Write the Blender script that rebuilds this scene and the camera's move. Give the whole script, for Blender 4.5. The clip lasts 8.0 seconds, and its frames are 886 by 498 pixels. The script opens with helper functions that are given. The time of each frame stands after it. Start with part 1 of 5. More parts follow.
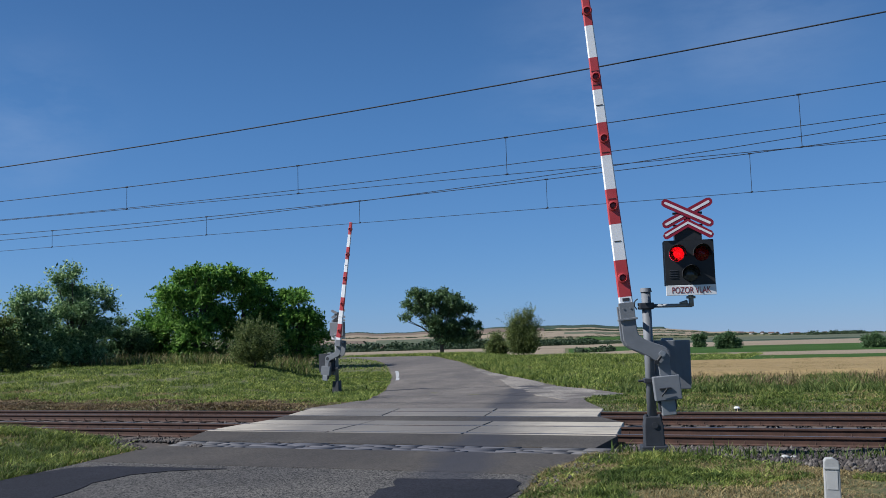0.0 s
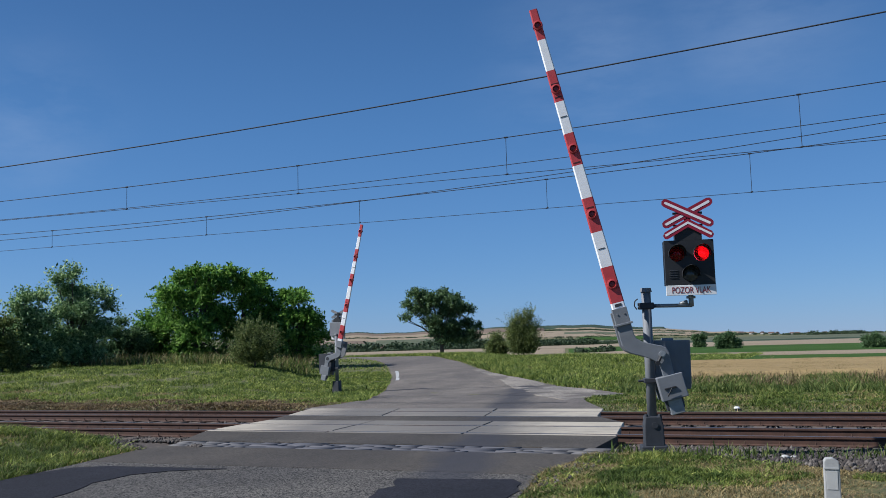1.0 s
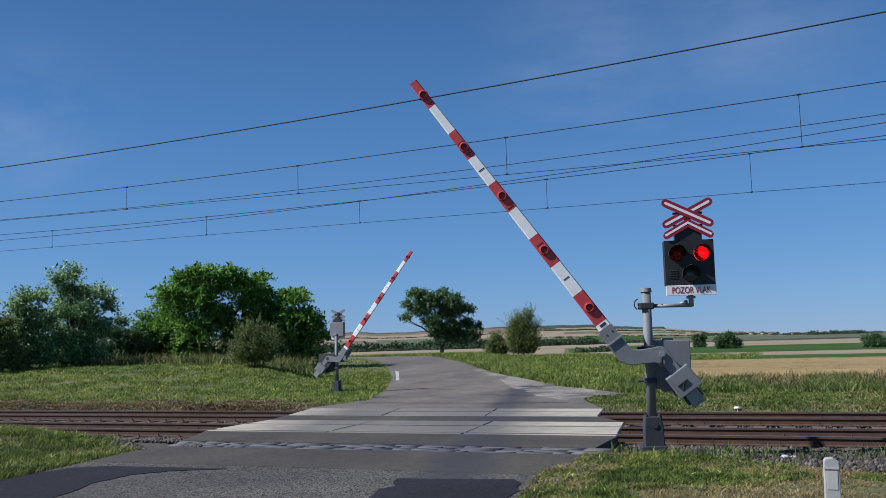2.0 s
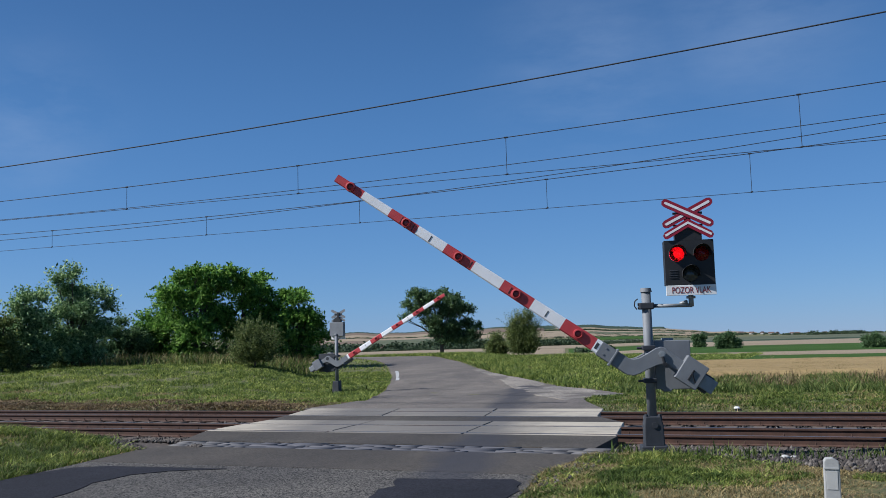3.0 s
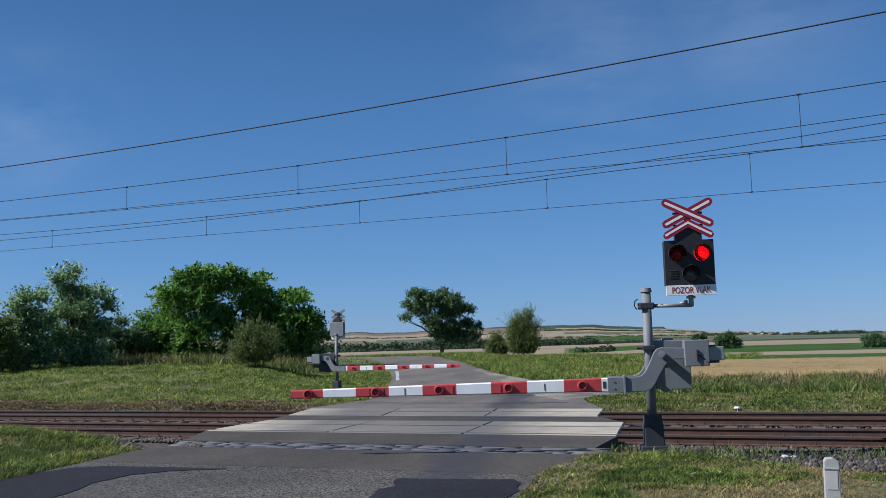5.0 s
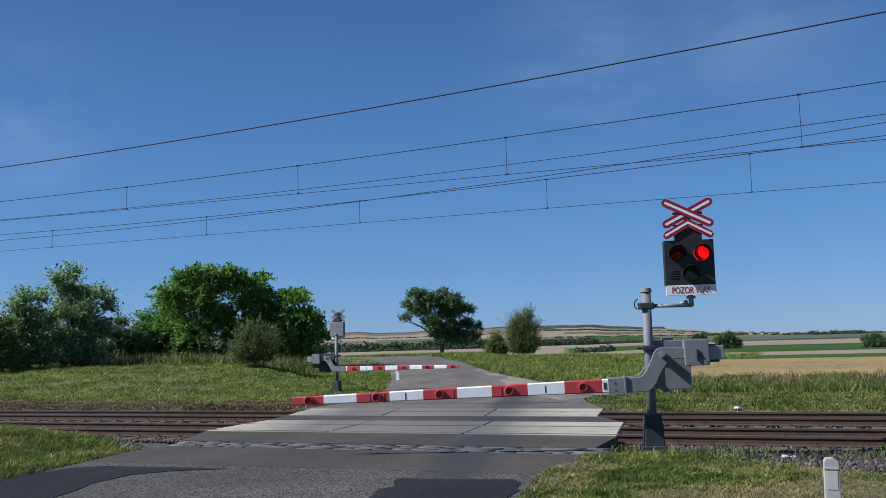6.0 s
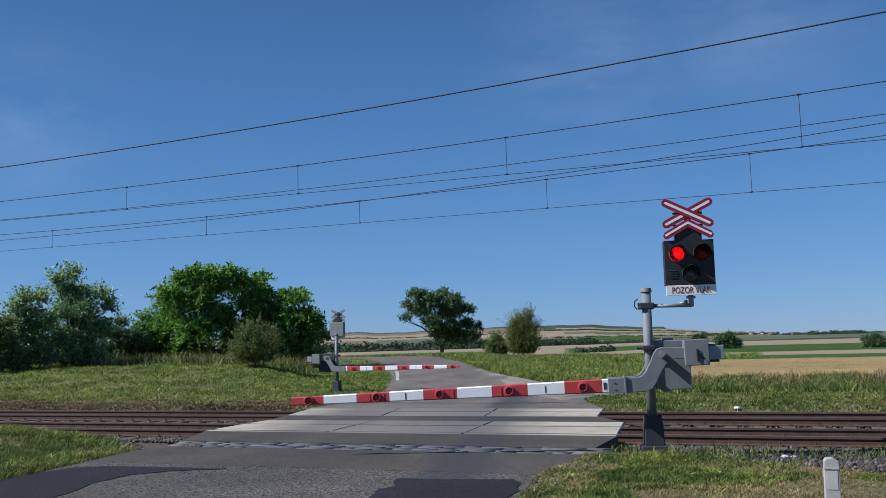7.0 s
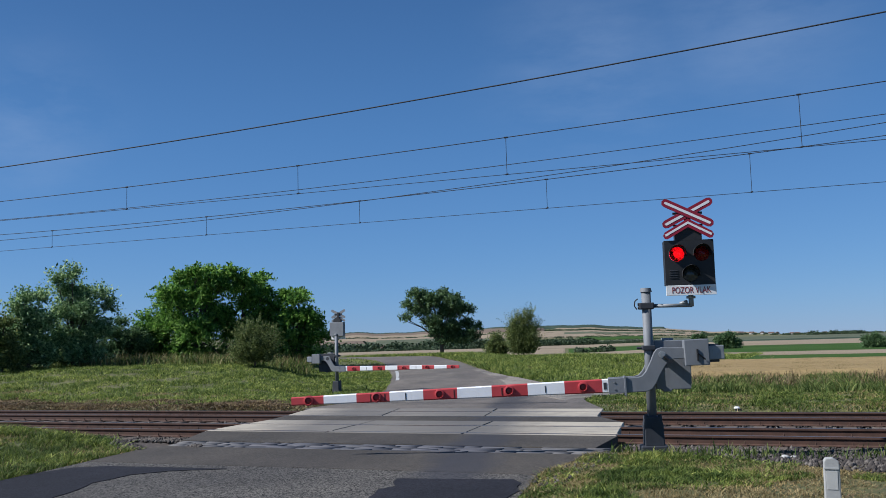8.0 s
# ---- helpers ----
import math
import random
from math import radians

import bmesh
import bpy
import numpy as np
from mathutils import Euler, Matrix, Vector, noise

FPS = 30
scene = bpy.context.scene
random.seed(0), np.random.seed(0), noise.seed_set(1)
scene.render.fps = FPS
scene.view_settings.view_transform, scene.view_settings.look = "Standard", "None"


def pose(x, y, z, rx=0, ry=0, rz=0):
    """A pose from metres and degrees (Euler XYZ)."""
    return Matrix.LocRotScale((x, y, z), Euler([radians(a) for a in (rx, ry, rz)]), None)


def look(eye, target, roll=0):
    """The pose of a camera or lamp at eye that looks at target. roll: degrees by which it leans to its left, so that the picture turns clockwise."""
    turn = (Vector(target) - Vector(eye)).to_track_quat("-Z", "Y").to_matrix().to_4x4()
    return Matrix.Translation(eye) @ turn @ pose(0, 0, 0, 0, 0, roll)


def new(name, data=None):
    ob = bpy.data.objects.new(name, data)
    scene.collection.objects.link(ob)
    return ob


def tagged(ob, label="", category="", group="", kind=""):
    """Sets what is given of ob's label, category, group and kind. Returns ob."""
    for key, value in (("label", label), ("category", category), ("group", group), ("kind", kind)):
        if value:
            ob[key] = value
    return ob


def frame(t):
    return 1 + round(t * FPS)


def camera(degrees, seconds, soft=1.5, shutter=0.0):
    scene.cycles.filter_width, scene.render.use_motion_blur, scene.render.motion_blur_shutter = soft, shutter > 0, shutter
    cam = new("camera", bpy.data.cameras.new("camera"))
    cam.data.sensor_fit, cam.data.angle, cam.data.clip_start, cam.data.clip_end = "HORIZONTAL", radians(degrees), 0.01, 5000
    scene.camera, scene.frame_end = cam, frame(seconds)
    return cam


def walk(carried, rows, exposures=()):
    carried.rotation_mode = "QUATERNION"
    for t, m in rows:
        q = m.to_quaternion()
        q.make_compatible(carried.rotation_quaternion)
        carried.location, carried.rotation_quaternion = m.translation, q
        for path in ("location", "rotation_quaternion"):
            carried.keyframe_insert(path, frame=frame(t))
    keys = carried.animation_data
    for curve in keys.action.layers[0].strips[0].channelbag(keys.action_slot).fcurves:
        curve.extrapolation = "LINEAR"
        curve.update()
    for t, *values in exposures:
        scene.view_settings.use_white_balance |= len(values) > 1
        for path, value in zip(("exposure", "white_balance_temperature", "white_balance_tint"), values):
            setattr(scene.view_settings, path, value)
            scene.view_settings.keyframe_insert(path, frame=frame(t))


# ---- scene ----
cam = camera(70, 8.0, 0.85)

# ---- camera: stands still beside the road ----
YAW, PITCH = -0.39511, 0.10114
EYE = Vector((0.0, 0.0, 1.84))
AIM = EYE + 10 * Vector((math.sin(YAW) * math.cos(PITCH), math.cos(YAW) * math.cos(PITCH), math.sin(PITCH)))
cam.data.angle = radians(51.22)
STAND = look(EYE, AIM, -1.64)
walk(cam, [(0.0, STAND), (8.0, STAND)], [(0.0, 0.47, 5520, 12), (8.0, 0.47, 5520, 12)])

# ---- light: sun from the left, almost along the barrier boom, clear sky ----
SUN_TO = Vector((-0.638, -0.412, 0.649)).normalized()
world = bpy.data.worlds.new("sky")
scene.world = world
world.use_nodes = True
wn = world.node_tree
sky = wn.nodes.new("ShaderNodeTexSky")
sky.sky_type = "NISHITA"
sky.sun_disc = False
sky.sun_elevation = math.asin(SUN_TO.z)
sky.sun_rotation = math.atan2(SUN_TO.x, SUN_TO.y)
sky.air_density, sky.dust_density, sky.ozone_density, sky.altitude = 1.0, 0.0, 5.0, 800
haze = wn.nodes.new("ShaderNodeMix")
haze.data_type = "RGBA"
haze.inputs[0].default_value = 0.56
wn.links.new(sky.outputs[0], haze.inputs[6])
sky_co = wn.nodes.new("ShaderNodeTexCoord")
sky_dir = wn.nodes.new("ShaderNodeSeparateXYZ")
wn.links.new(sky_co.outputs["Generated"], sky_dir.inputs[0])
depth = wn.nodes.new("ShaderNodeValToRGB")  # the blue deepens away from the horizon
for e, (at, c) in zip([depth.color_ramp.elements.new(0.3), depth.color_ramp.elements.new(0.5)] + list(depth.color_ramp.elements)[:1] + list(depth.color_ramp.elements)[-1:],
                      ((0.22, (0.114, 0.296, 0.585)), (0.40, (0.064, 0.176, 0.385)), (0.04, (0.170, 0.402, 0.745)), (0.9, (0.050, 0.150, 0.330)))):
    e.position, e.color = at, (*c, 1)
wn.links.new(sky_dir.outputs[2], depth.inputs[0])
deep = wn.nodes.new("ShaderNodeVectorMath")
deep.operation = "SCALE"
deep.inputs["Scale"].default_value = 10.0
wn.links.new(depth.outputs[0], deep.inputs[0])
wn.links.new(deep.outputs[0], haze.inputs[7])
sky_map = wn.nodes.new("ShaderNodeMapping")
sky_map.inputs["Scale"].default_value = (2.2, 3.0, 7.0)
sky_noise = wn.nodes.new("ShaderNodeTexNoise")
sky_noise.inputs["Scale"].default_value, sky_noise.inputs["Detail"].default_value = 1.6, 7
sky_noise.inputs["Roughness"].default_value = 0.62
wisp = wn.nodes.new("ShaderNodeMapRange")
wisp.inputs["From Min"].default_value, wisp.inputs["From Max"].default_value = 0.40, 0.78
wisp.inputs["To Max"].default_value = 0.34
cirrus = wn.nodes.new("ShaderNodeMix")
cirrus.data_type = "RGBA"
cirrus.inputs[7].default_value = (5.0, 6.0, 7.5, 1)
wn.links.new(sky_co.outputs["Generated"], sky_map.inputs["Vector"])
wn.links.new(sky_map.outputs[0], sky_noise.inputs["Vector"])
wn.links.new(sky_noise.outputs["Fac"], wisp.inputs["Value"])
veil = None  # thin cirrus stands in a few places only
for way, reach in (((-0.216, 0.936, 0.278), 0.16), ((-0.050, 0.945, 0.323), 0.16), ((-0.712, 0.665, 0.226), 0.12)):
    gap = wn.nodes.new("ShaderNodeVectorMath")
    gap.operation = "DISTANCE"
    gap.inputs[1].default_value = way
    wn.links.new(sky_co.outputs["Generated"], gap.inputs[0])
    near = wn.nodes.new("ShaderNodeMapRange")
    near.interpolation_type = "SMOOTHSTEP"
    near.inputs["From Min"].default_value, near.inputs["From Max"].default_value = 0.0, reach
    near.inputs["To Min"].default_value, near.inputs["To Max"].default_value = 1.0, 0.0
    wn.links.new(gap.outputs["Value"], near.inputs["Value"])
    if veil is None:
        veil = near.outputs[0]
    else:
        both = wn.nodes.new("ShaderNodeMath")
        both.operation = "MAXIMUM"
        wn.links.new(veil, both.inputs[0])
        wn.links.new(near.outputs[0], both.inputs[1])
        veil = both.outputs[0]
thin = wn.nodes.new("ShaderNodeMath")
thin.operation = "MULTIPLY"
wn.links.new(veil, thin.inputs[0])
wn.links.new(wisp.outputs[0], thin.inputs[1])
wn.links.new(thin.outputs[0], cirrus.inputs[0])
wn.links.new(haze.outputs[2], cirrus.inputs[6])
wn.links.new(cirrus.outputs[2], wn.nodes["Background"].inputs[0])
wn.nodes["Background"].inputs[1].default_value = 0.055
sun_data = bpy.data.lights.new("sun", "SUN")
sun_data.energy, sun_data.angle, sun_data.color = 5.0, radians(0.53), (1.0, 0.91, 0.78)
sun = new("sun", sun_data)
sun.matrix_world = look((0, 0, 60), Vector((0, 0, 60)) - SUN_TO)


# ---- materials ----
def ramp_set(node, stops):
    r = node.color_ramp
    while len(r.elements) < len(stops):
        r.elements.new(0.5)
    for e, (at, c) in zip(r.elements, stops):
        e.position, e.color = at, (*c, 1)


class Mat:
    """A small builder round a Principled material."""

    def __init__(self, name, rough=0.7, metal=0.0):
        self.m = bpy.data.materials.new(name)
        self.m.use_nodes = True
        self.t = self.m.node_tree
        self.b = self.t.nodes["Principled BSDF"]
        self.b.inputs["Roughness"].default_value = rough
        self.b.inputs["Metallic"].default_value = metal
        self.co = self.t.nodes.new("ShaderNodeTexCoord").outputs["Object"]

    def n(self, kind, **values):
        node = self.t.nodes.new(kind)
        for k, v in values.items():
            node.inputs[k.replace("_", " ")].default_value = v
        return node

    def link(self, a, b):
        self.t.links.new(a, b)

    def noise(self, scale, detail=4, rough=0.6, stretch=None):
        node = self.n("ShaderNodeTexNoise", Scale=scale, Detail=detail, Roughness=rough)
        src = self.co
        if stretch:
            mp = self.n("ShaderNodeMapping")
            mp.inputs["Scale"].default_value = stretch
            self.link(self.co, mp.inputs["Vector"])
            src = mp.outputs[0]
        self.link(src, node.inputs["Vector"])
        return node.outputs["Fac"]

    def ramp(self, fac, stops):
        node = self.n("ShaderNodeValToRGB")
        ramp_set(node, stops)
        self.link(fac, node.inputs[0])
        return node.outputs[0]

    def mix(self, fac, a, b, mode="MIX"):
        node = self.n("ShaderNodeMix")
        node.data_type, node.blend_type = "RGBA", mode
        for src, socket in ((fac, node.inputs[0]), (a, node.inputs[6]), (b, node.inputs[7])):
            if isinstance(src, bpy.types.NodeSocket):
                self.link(src, socket)
            elif isinstance(src, tuple):
                socket.default_value = (*src, 1)
            else:
                socket.default_value = src
        return node.outputs[2]

    def colour(self, c):
        if isinstance(c, tuple):
            self.b.inputs["Base Color"].default_value = (*c, 1)
        else:
            self.link(c, self.b.inputs["Base Color"])
        return self

    def bump(self, fac, strength=0.4, distance=0.01):
        node = self.n("ShaderNodeBump", Strength=strength, Distance=distance)
        self.link(fac, node.inputs["Height"])
        self.link(node.outputs[0], self.b.inputs["Normal"])
        return self

    def roughness(self, fac, lo, hi):
        node = self.n("ShaderNodeMapRange")
        node.inputs["To Min"].default_value, node.inputs["To Max"].default_value = lo, hi
        self.link(fac, node.inputs["Value"])
        self.link(node.outputs[0], self.b.inputs["Roughness"])
        return self

    def random(self):
        return self.n("ShaderNodeObjectInfo").outputs["Random"]

    def island(self):
        return self.n("ShaderNodeNewGeometry").outputs["Random Per Island"]


def painted(name, a, b, rough=0.5, scale=6.0, metal=0.0, dirt=(0.10, 0.09, 0.075), dirty=0.35):
    m = Mat(name, rough, metal)
    base = m.ramp(m.noise(scale), [(0.3, a), (0.7, b)])
    stain = m.ramp(m.noise(scale * 3, 6, 0.7, (1, 1, 0.25)), [(0.52, (0, 0, 0)), (0.8, (dirty,) * 3)])
    m.colour(m.mix(stain, base, dirt))
    m.bump(m.noise(scale * 30, 3), 0.15, 0.002)
    m.roughness(m.noise(scale * 2), rough - 0.1, rough + 0.15)
    return m.m


def foliage(name, dark, mid, light, trans=0.3, clumps=0.0):
    m = Mat(name, 0.65)
    c = m.ramp(m.island(), [(0.0, dark), (0.5, mid), (1.0, light)])
    patch = m.ramp(m.noise(0.55, 2), [(0.35, (0.75, 0.8, 0.7)), (0.7, (1.2, 1.15, 1.0))])
    c = m.mix(1.0, c, patch, "MULTIPLY")
    if clumps:  # tufts of fresher and duller growth
        for scale in (1.3, 4.0):
            tuft = m.ramp(m.noise(scale, 3, 0.6), [(0.36, (1 - clumps, 1 - 0.8 * clumps, 1 - clumps)), (0.62, (1 + 0.6 * clumps, 1 + 0.5 * clumps, 1 + 0.4 * clumps))])
            c = m.mix(1.0, c, tuft, "MULTIPLY")
    m.colour(c)
    tr = m.n("ShaderNodeBsdfTranslucent")
    m.link(c, tr.inputs[0])
    mx = m.n("ShaderNodeMixShader")
    mx.inputs[0].default_value = trans
    out = m.t.nodes["Material Output"]
    m.link(m.b.outputs[0], mx.inputs[1])
    m.link(tr.outputs[0], mx.inputs[2])
    m.link(mx.outputs[0], out.inputs[0])
    m.b.inputs["Specular IOR Level"].default_value = 0.25
    return m.m


def ground_mat():
    m = Mat("meadow_ground", 0.95)
    big = m.ramp(m.noise(0.09, 4), [(0.3, (0.070, 0.085, 0.025)), (0.55, (0.118, 0.116, 0.042)), (0.75, (0.175, 0.138, 0.070))])
    fine = m.ramp(m.noise(3.5, 6, 0.7), [(0.3, (0.55, 0.6, 0.5)), (0.7, (1.25, 1.2, 1.1))])
    m.colour(m.mix(1.0, big, fine, "MULTIPLY"))
    return m.bump(m.noise(14, 6, 0.7), 0.8, 0.05).m


def field_mat(name, a, b):
    m = Mat(name, 0.95)
    n = m.noise(0.05, 4, 0.6)
    f = m.noise(2.2, 6, 0.75)
    base = m.ramp(n, [(0.3, a), (0.7, b)])
    m.colour(m.mix(1.0, base, m.ramp(f, [(0.3, (0.72, 0.72, 0.72)), (0.7, (1.2, 1.2, 1.2))]), "MULTIPLY"))
    m.b.inputs["Specular IOR Level"].default_value = 0.05
    return m.bump(f, 0.7, 0.1).m


def asphalt_mat(name, dark, light, grain=0.5, wear=(0.11, 0.105, 0.10), lane_dirt=False):
    m = Mat(name, 0.85)
    big = m.ramp(m.noise(0.5, 5, 0.65), [(0.3, dark), (0.7, light)])
    lane = m.ramp(m.noise(0.35, 3, 0.5, (1.0, 0.12, 1)), [(0.4, (0.85, 0.85, 0.87)), (0.65, (1.15, 1.14, 1.12))])
    c = m.mix(1.0, big, lane, "MULTIPLY")
    vor = m.n("ShaderNodeTexVoronoi", Scale=55.0)
    m.link(m.co, vor.inputs["Vector"])
    speck = m.ramp(vor.outputs["Color"], [(0.25, (1 - grain,) * 3), (0.75, (1 + grain,) * 3)])
    c = m.mix(1.0, c, speck, "MULTIPLY")
    if lane_dirt:
        band = lane_mask(m, [(0.66, 0.0), (0.70, 0.75), (0.745, 0.7), (0.79, 0.0)])
        c = m.mix(band, c, (0.036, 0.037, 0.045))
    fleck = m.ramp(m.noise(11, 2), [(0.68, (0, 0, 0)), (0.76, (0.35,) * 3)])
    m.colour(m.mix(fleck, c, wear))
    m.roughness(m.noise(3), 0.80, 0.95)
    m.b.inputs["Specular IOR Level"].default_value = 0.22
    return m.bump(vor.outputs["Distance"], 0.35, 0.008).m


def lane_mask(m, stops, skew=0.28):
    """Bands along the road: a ramp over the distance across it, roughened by noise."""
    sep = m.n("ShaderNodeSeparateXYZ")
    m.link(m.co, sep.inputs[0])
    across = m.n("ShaderNodeMath")
    across.operation = "MULTIPLY_ADD"
    across.inputs[1].default_value = skew
    m.link(sep.outputs[1], across.inputs[0])
    m.link(sep.outputs[0], across.inputs[2])
    rough = m.n("ShaderNodeMath")
    rough.operation = "MULTIPLY_ADD"
    rough.inputs[1].default_value = 1.6
    m.link(m.noise(0.9, 5, 0.65, (1, 0.35, 1)), rough.inputs[0])
    m.link(across.outputs[0], rough.inputs[2])
    span = m.n("ShaderNodeMapRange")
    span.inputs["From Min"].default_value, span.inputs["From Max"].default_value = -9.5, 2.5
    m.link(rough.outputs[0], span.inputs["Value"])
    return m.ramp(span.outputs[0], [(p, (v, v, v)) for p, v in stops])


def concrete_mat(name, a, b, dirt=(0.10, 0.095, 0.09), traffic=0.0, grime=(0.062, 0.056, 0.051), pieces=False):
    m = Mat(name, 0.85)
    n = m.noise(1.6, 6, 0.65)
    base = m.ramp(n, [(0.3, a), (0.7, b)])
    d = m.ramp(m.noise(5, 6, 0.75, (0.3, 1, 1)), [(0.5, (0, 0, 0)), (0.75, (0.55,) * 3)])
    c = m.mix(d, base, dirt)
    if traffic:
        band = lane_mask(m, [(0.20, 0.05), (0.36, 0.88 * traffic), (0.52, 0.80 * traffic), (0.66, 0.95 * traffic), (0.74, 0.9 * traffic), (0.86, 0.08)])
        c = m.mix(band, c, grime)
    r = m.ramp(m.island(), [(0, (0.72, 0.72, 0.75)), (1, (1.10, 1.10, 1.10))]) if pieces else m.ramp(m.random(), [(0, (0.88, 0.88, 0.88)), (1, (1.08, 1.07, 1.05))])
    m.colour(m.mix(1.0, c, r, "MULTIPLY"))
    return m.bump(m.noise(60, 4), 0.3, 0.004).m


def plain(name, c, rough=0.5, metal=0.0, scale=20.0, spread=0.18):
    m = Mat(name, rough, metal)
    lo, hi = tuple(v * (1 - spread) for v in c), tuple(min(1, v * (1 + spread)) for v in c)
    m.colour(m.ramp(m.noise(scale, 4), [(0.3, lo), (0.7, hi)]))
    return m.m


def lens_mat(name, c):
    m = Mat(name, 0.12)
    m.colour(c)
    m.b.inputs["Transmission Weight"].default_value = 0.75
    m.b.inputs["IOR"].default_value = 1.3
    return m.m


def glow_mat(name, c, strength):
    m = Mat(name, 0.4)
    m.colour(c)
    m.b.inputs["Emission Color"].default_value = (*c, 1)
    m.b.inputs["Emission Strength"].default_value = strength
    return m.m


M_GROUND = ground_mat()
M_GRASS = foliage("grass_blades", (0.032, 0.056, 0.011), (0.112, 0.158, 0.032), (0.275, 0.300, 0.092), 0.3, 0.48)
M_DRY = foliage("dry_grass", (0.172, 0.133, 0.062), (0.281, 0.218, 0.109), (0.390, 0.320, 0.172), 0.25)
M_STALK = foliage("wheat_stalks", (0.175, 0.130, 0.062), (0.280, 0.215, 0.108), (0.390, 0.310, 0.165), 0.2, 0.15)
M_BANK = foliage("mown_bank_grass", (0.056, 0.090, 0.020), (0.190, 0.245, 0.058), (0.390, 0.420, 0.145), 0.38, 0.45)
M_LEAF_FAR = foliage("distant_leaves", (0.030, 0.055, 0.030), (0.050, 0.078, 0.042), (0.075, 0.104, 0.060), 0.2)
M_DEAD = foliage("dead_brown_grass", (0.081, 0.058, 0.036), (0.169, 0.120, 0.072), (0.284, 0.208, 0.130), 0.15)
M_TALL = foliage("tall_grass", (0.058, 0.095, 0.022), (0.125, 0.170, 0.044), (0.240, 0.245, 0.095), 0.3, 0.4)
M_LEAF = foliage("green_leaves", (0.055, 0.125, 0.026), (0.155, 0.305, 0.058), (0.320, 0.480, 0.120), 0.42, 0.25)
# the palest tone carries the grey-white sheen of the leaves as colour
M_LEAF_SILVER = foliage("greyish_leaves", (0.055, 0.115, 0.045), (0.205, 0.320, 0.150), (0.560, 0.680, 0.420), 0.38, 0.2)
M_LEAF_DARK = foliage("dark_leaves", (0.036, 0.072, 0.030), (0.095, 0.160, 0.070), (0.220, 0.320, 0.165), 0.35)
M_LEAF_OLIVE = foliage("olive_leaves", (0.055, 0.082, 0.026), (0.135, 0.172, 0.054), (0.275, 0.305, 0.118), 0.35)
M_BARK = plain("bark", (0.075, 0.060, 0.045), 0.9, 0, 8, 0.4)
M_ASPHALT = asphalt_mat("worn_asphalt", (0.050, 0.045, 0.038), (0.076, 0.067, 0.056), 0.35, (0.106, 0.093, 0.075), True)
M_ASPHALT_FAR = asphalt_mat("sun_bleached_asphalt", (0.108, 0.098, 0.084), (0.158, 0.138, 0.118), 0.3, (0.215, 0.190, 0.158), True)
M_ASPHALT_COARSE = asphalt_mat("coarse_old_asphalt", (0.058, 0.054, 0.048), (0.090, 0.083, 0.072), 1.0, (0.129, 0.117, 0.096), True)
M_ASPHALT_NEW = asphalt_mat("dark_asphalt_patch", (0.011, 0.011, 0.014), (0.018, 0.018, 0.023), 0.5, (0.05, 0.05, 0.055))
M_GRAVEL = asphalt_mat("dusty_gravel", (0.164, 0.147, 0.125), (0.249, 0.226, 0.190), 0.45, (0.428, 0.386, 0.321))
M_CONC = concrete_mat("crossing_concrete", (0.340, 0.304, 0.238), (0.450, 0.400, 0.312), traffic=0.92, grime=(0.088, 0.083, 0.078))
M_KERB = concrete_mat("broken_kerb_concrete", (0.060, 0.058, 0.056), (0.095, 0.090, 0.084), (0.060, 0.059, 0.060), traffic=1.08, grime=(0.048, 0.048, 0.055))
M_KERB_SLAB = concrete_mat("broken_slab_concrete", (0.075, 0.073, 0.072), (0.185, 0.172, 0.152), (0.050, 0.050, 0.062), traffic=1.0, grime=(0.072, 0.072, 0.084), pieces=True)
M_CONC_POST = concrete_mat("painted_concrete", (0.330, 0.332, 0.315), (0.430, 0.430, 0.410), (0.190, 0.188, 0.170))
M_SLEEPER = concrete_mat("sleeper_concrete", (0.080, 0.062, 0.048), (0.125, 0.098, 0.076), (0.075, 0.053, 0.038))
M_RUST = painted("rusty_steel", (0.044, 0.023, 0.015), (0.084, 0.042, 0.027), 0.85, 5, 0.0, (0.040, 0.028, 0.024), 0.6)
M_HEAD = plain("polished_rail_top", (0.30, 0.28, 0.27), 0.38, 0.9, 14, 0.2)
M_BALLAST = plain("ballast_stone", (0.060, 0.048, 0.039), 0.95, 0, 16, 0.5)
M_EDGE = painted("worn_road_paint", (0.34, 0.34, 0.33), (0.46, 0.46, 0.44), 0.7, 2.0, 0, (0.14, 0.13, 0.12), 0.6)
M_GREY = painted("grey_paint", (0.142, 0.152, 0.162), (0.180, 0.189, 0.199), 0.62, 3.0, 0.0, (0.074, 0.074, 0.074), 0.3)
M_GREY_DARK = painted("dark_grey_paint", (0.021, 0.024, 0.030), (0.036, 0.040, 0.048), 0.65, 4.0, 0.0, (0.045, 0.043, 0.040), 0.35)
M_GALV = painted("galvanised_steel", (0.230, 0.243, 0.250), (0.301, 0.314, 0.320), 0.5, 5.0, 0.35, (0.128, 0.128, 0.128), 0.3)
M_RED = painted("red_paint", (0.400, 0.040, 0.044), (0.480, 0.058, 0.060), 0.45, 3.0, 0, (0.270, 0.050, 0.044), 0.25)
M_WHITE = painted("white_paint", (0.760, 0.760, 0.755), (0.830, 0.830, 0.820), 0.45, 3.0, 0, (0.480, 0.475, 0.455), 0.25)
M_BLACK = painted("black_paint", (0.009, 0.010, 0.012), (0.015, 0.016, 0.018), 0.6, 4.0, 0, (0.022, 0.022, 0.022), 0.3)
M_RUBBER = plain("black_rubber", (0.02, 0.02, 0.022), 0.8)
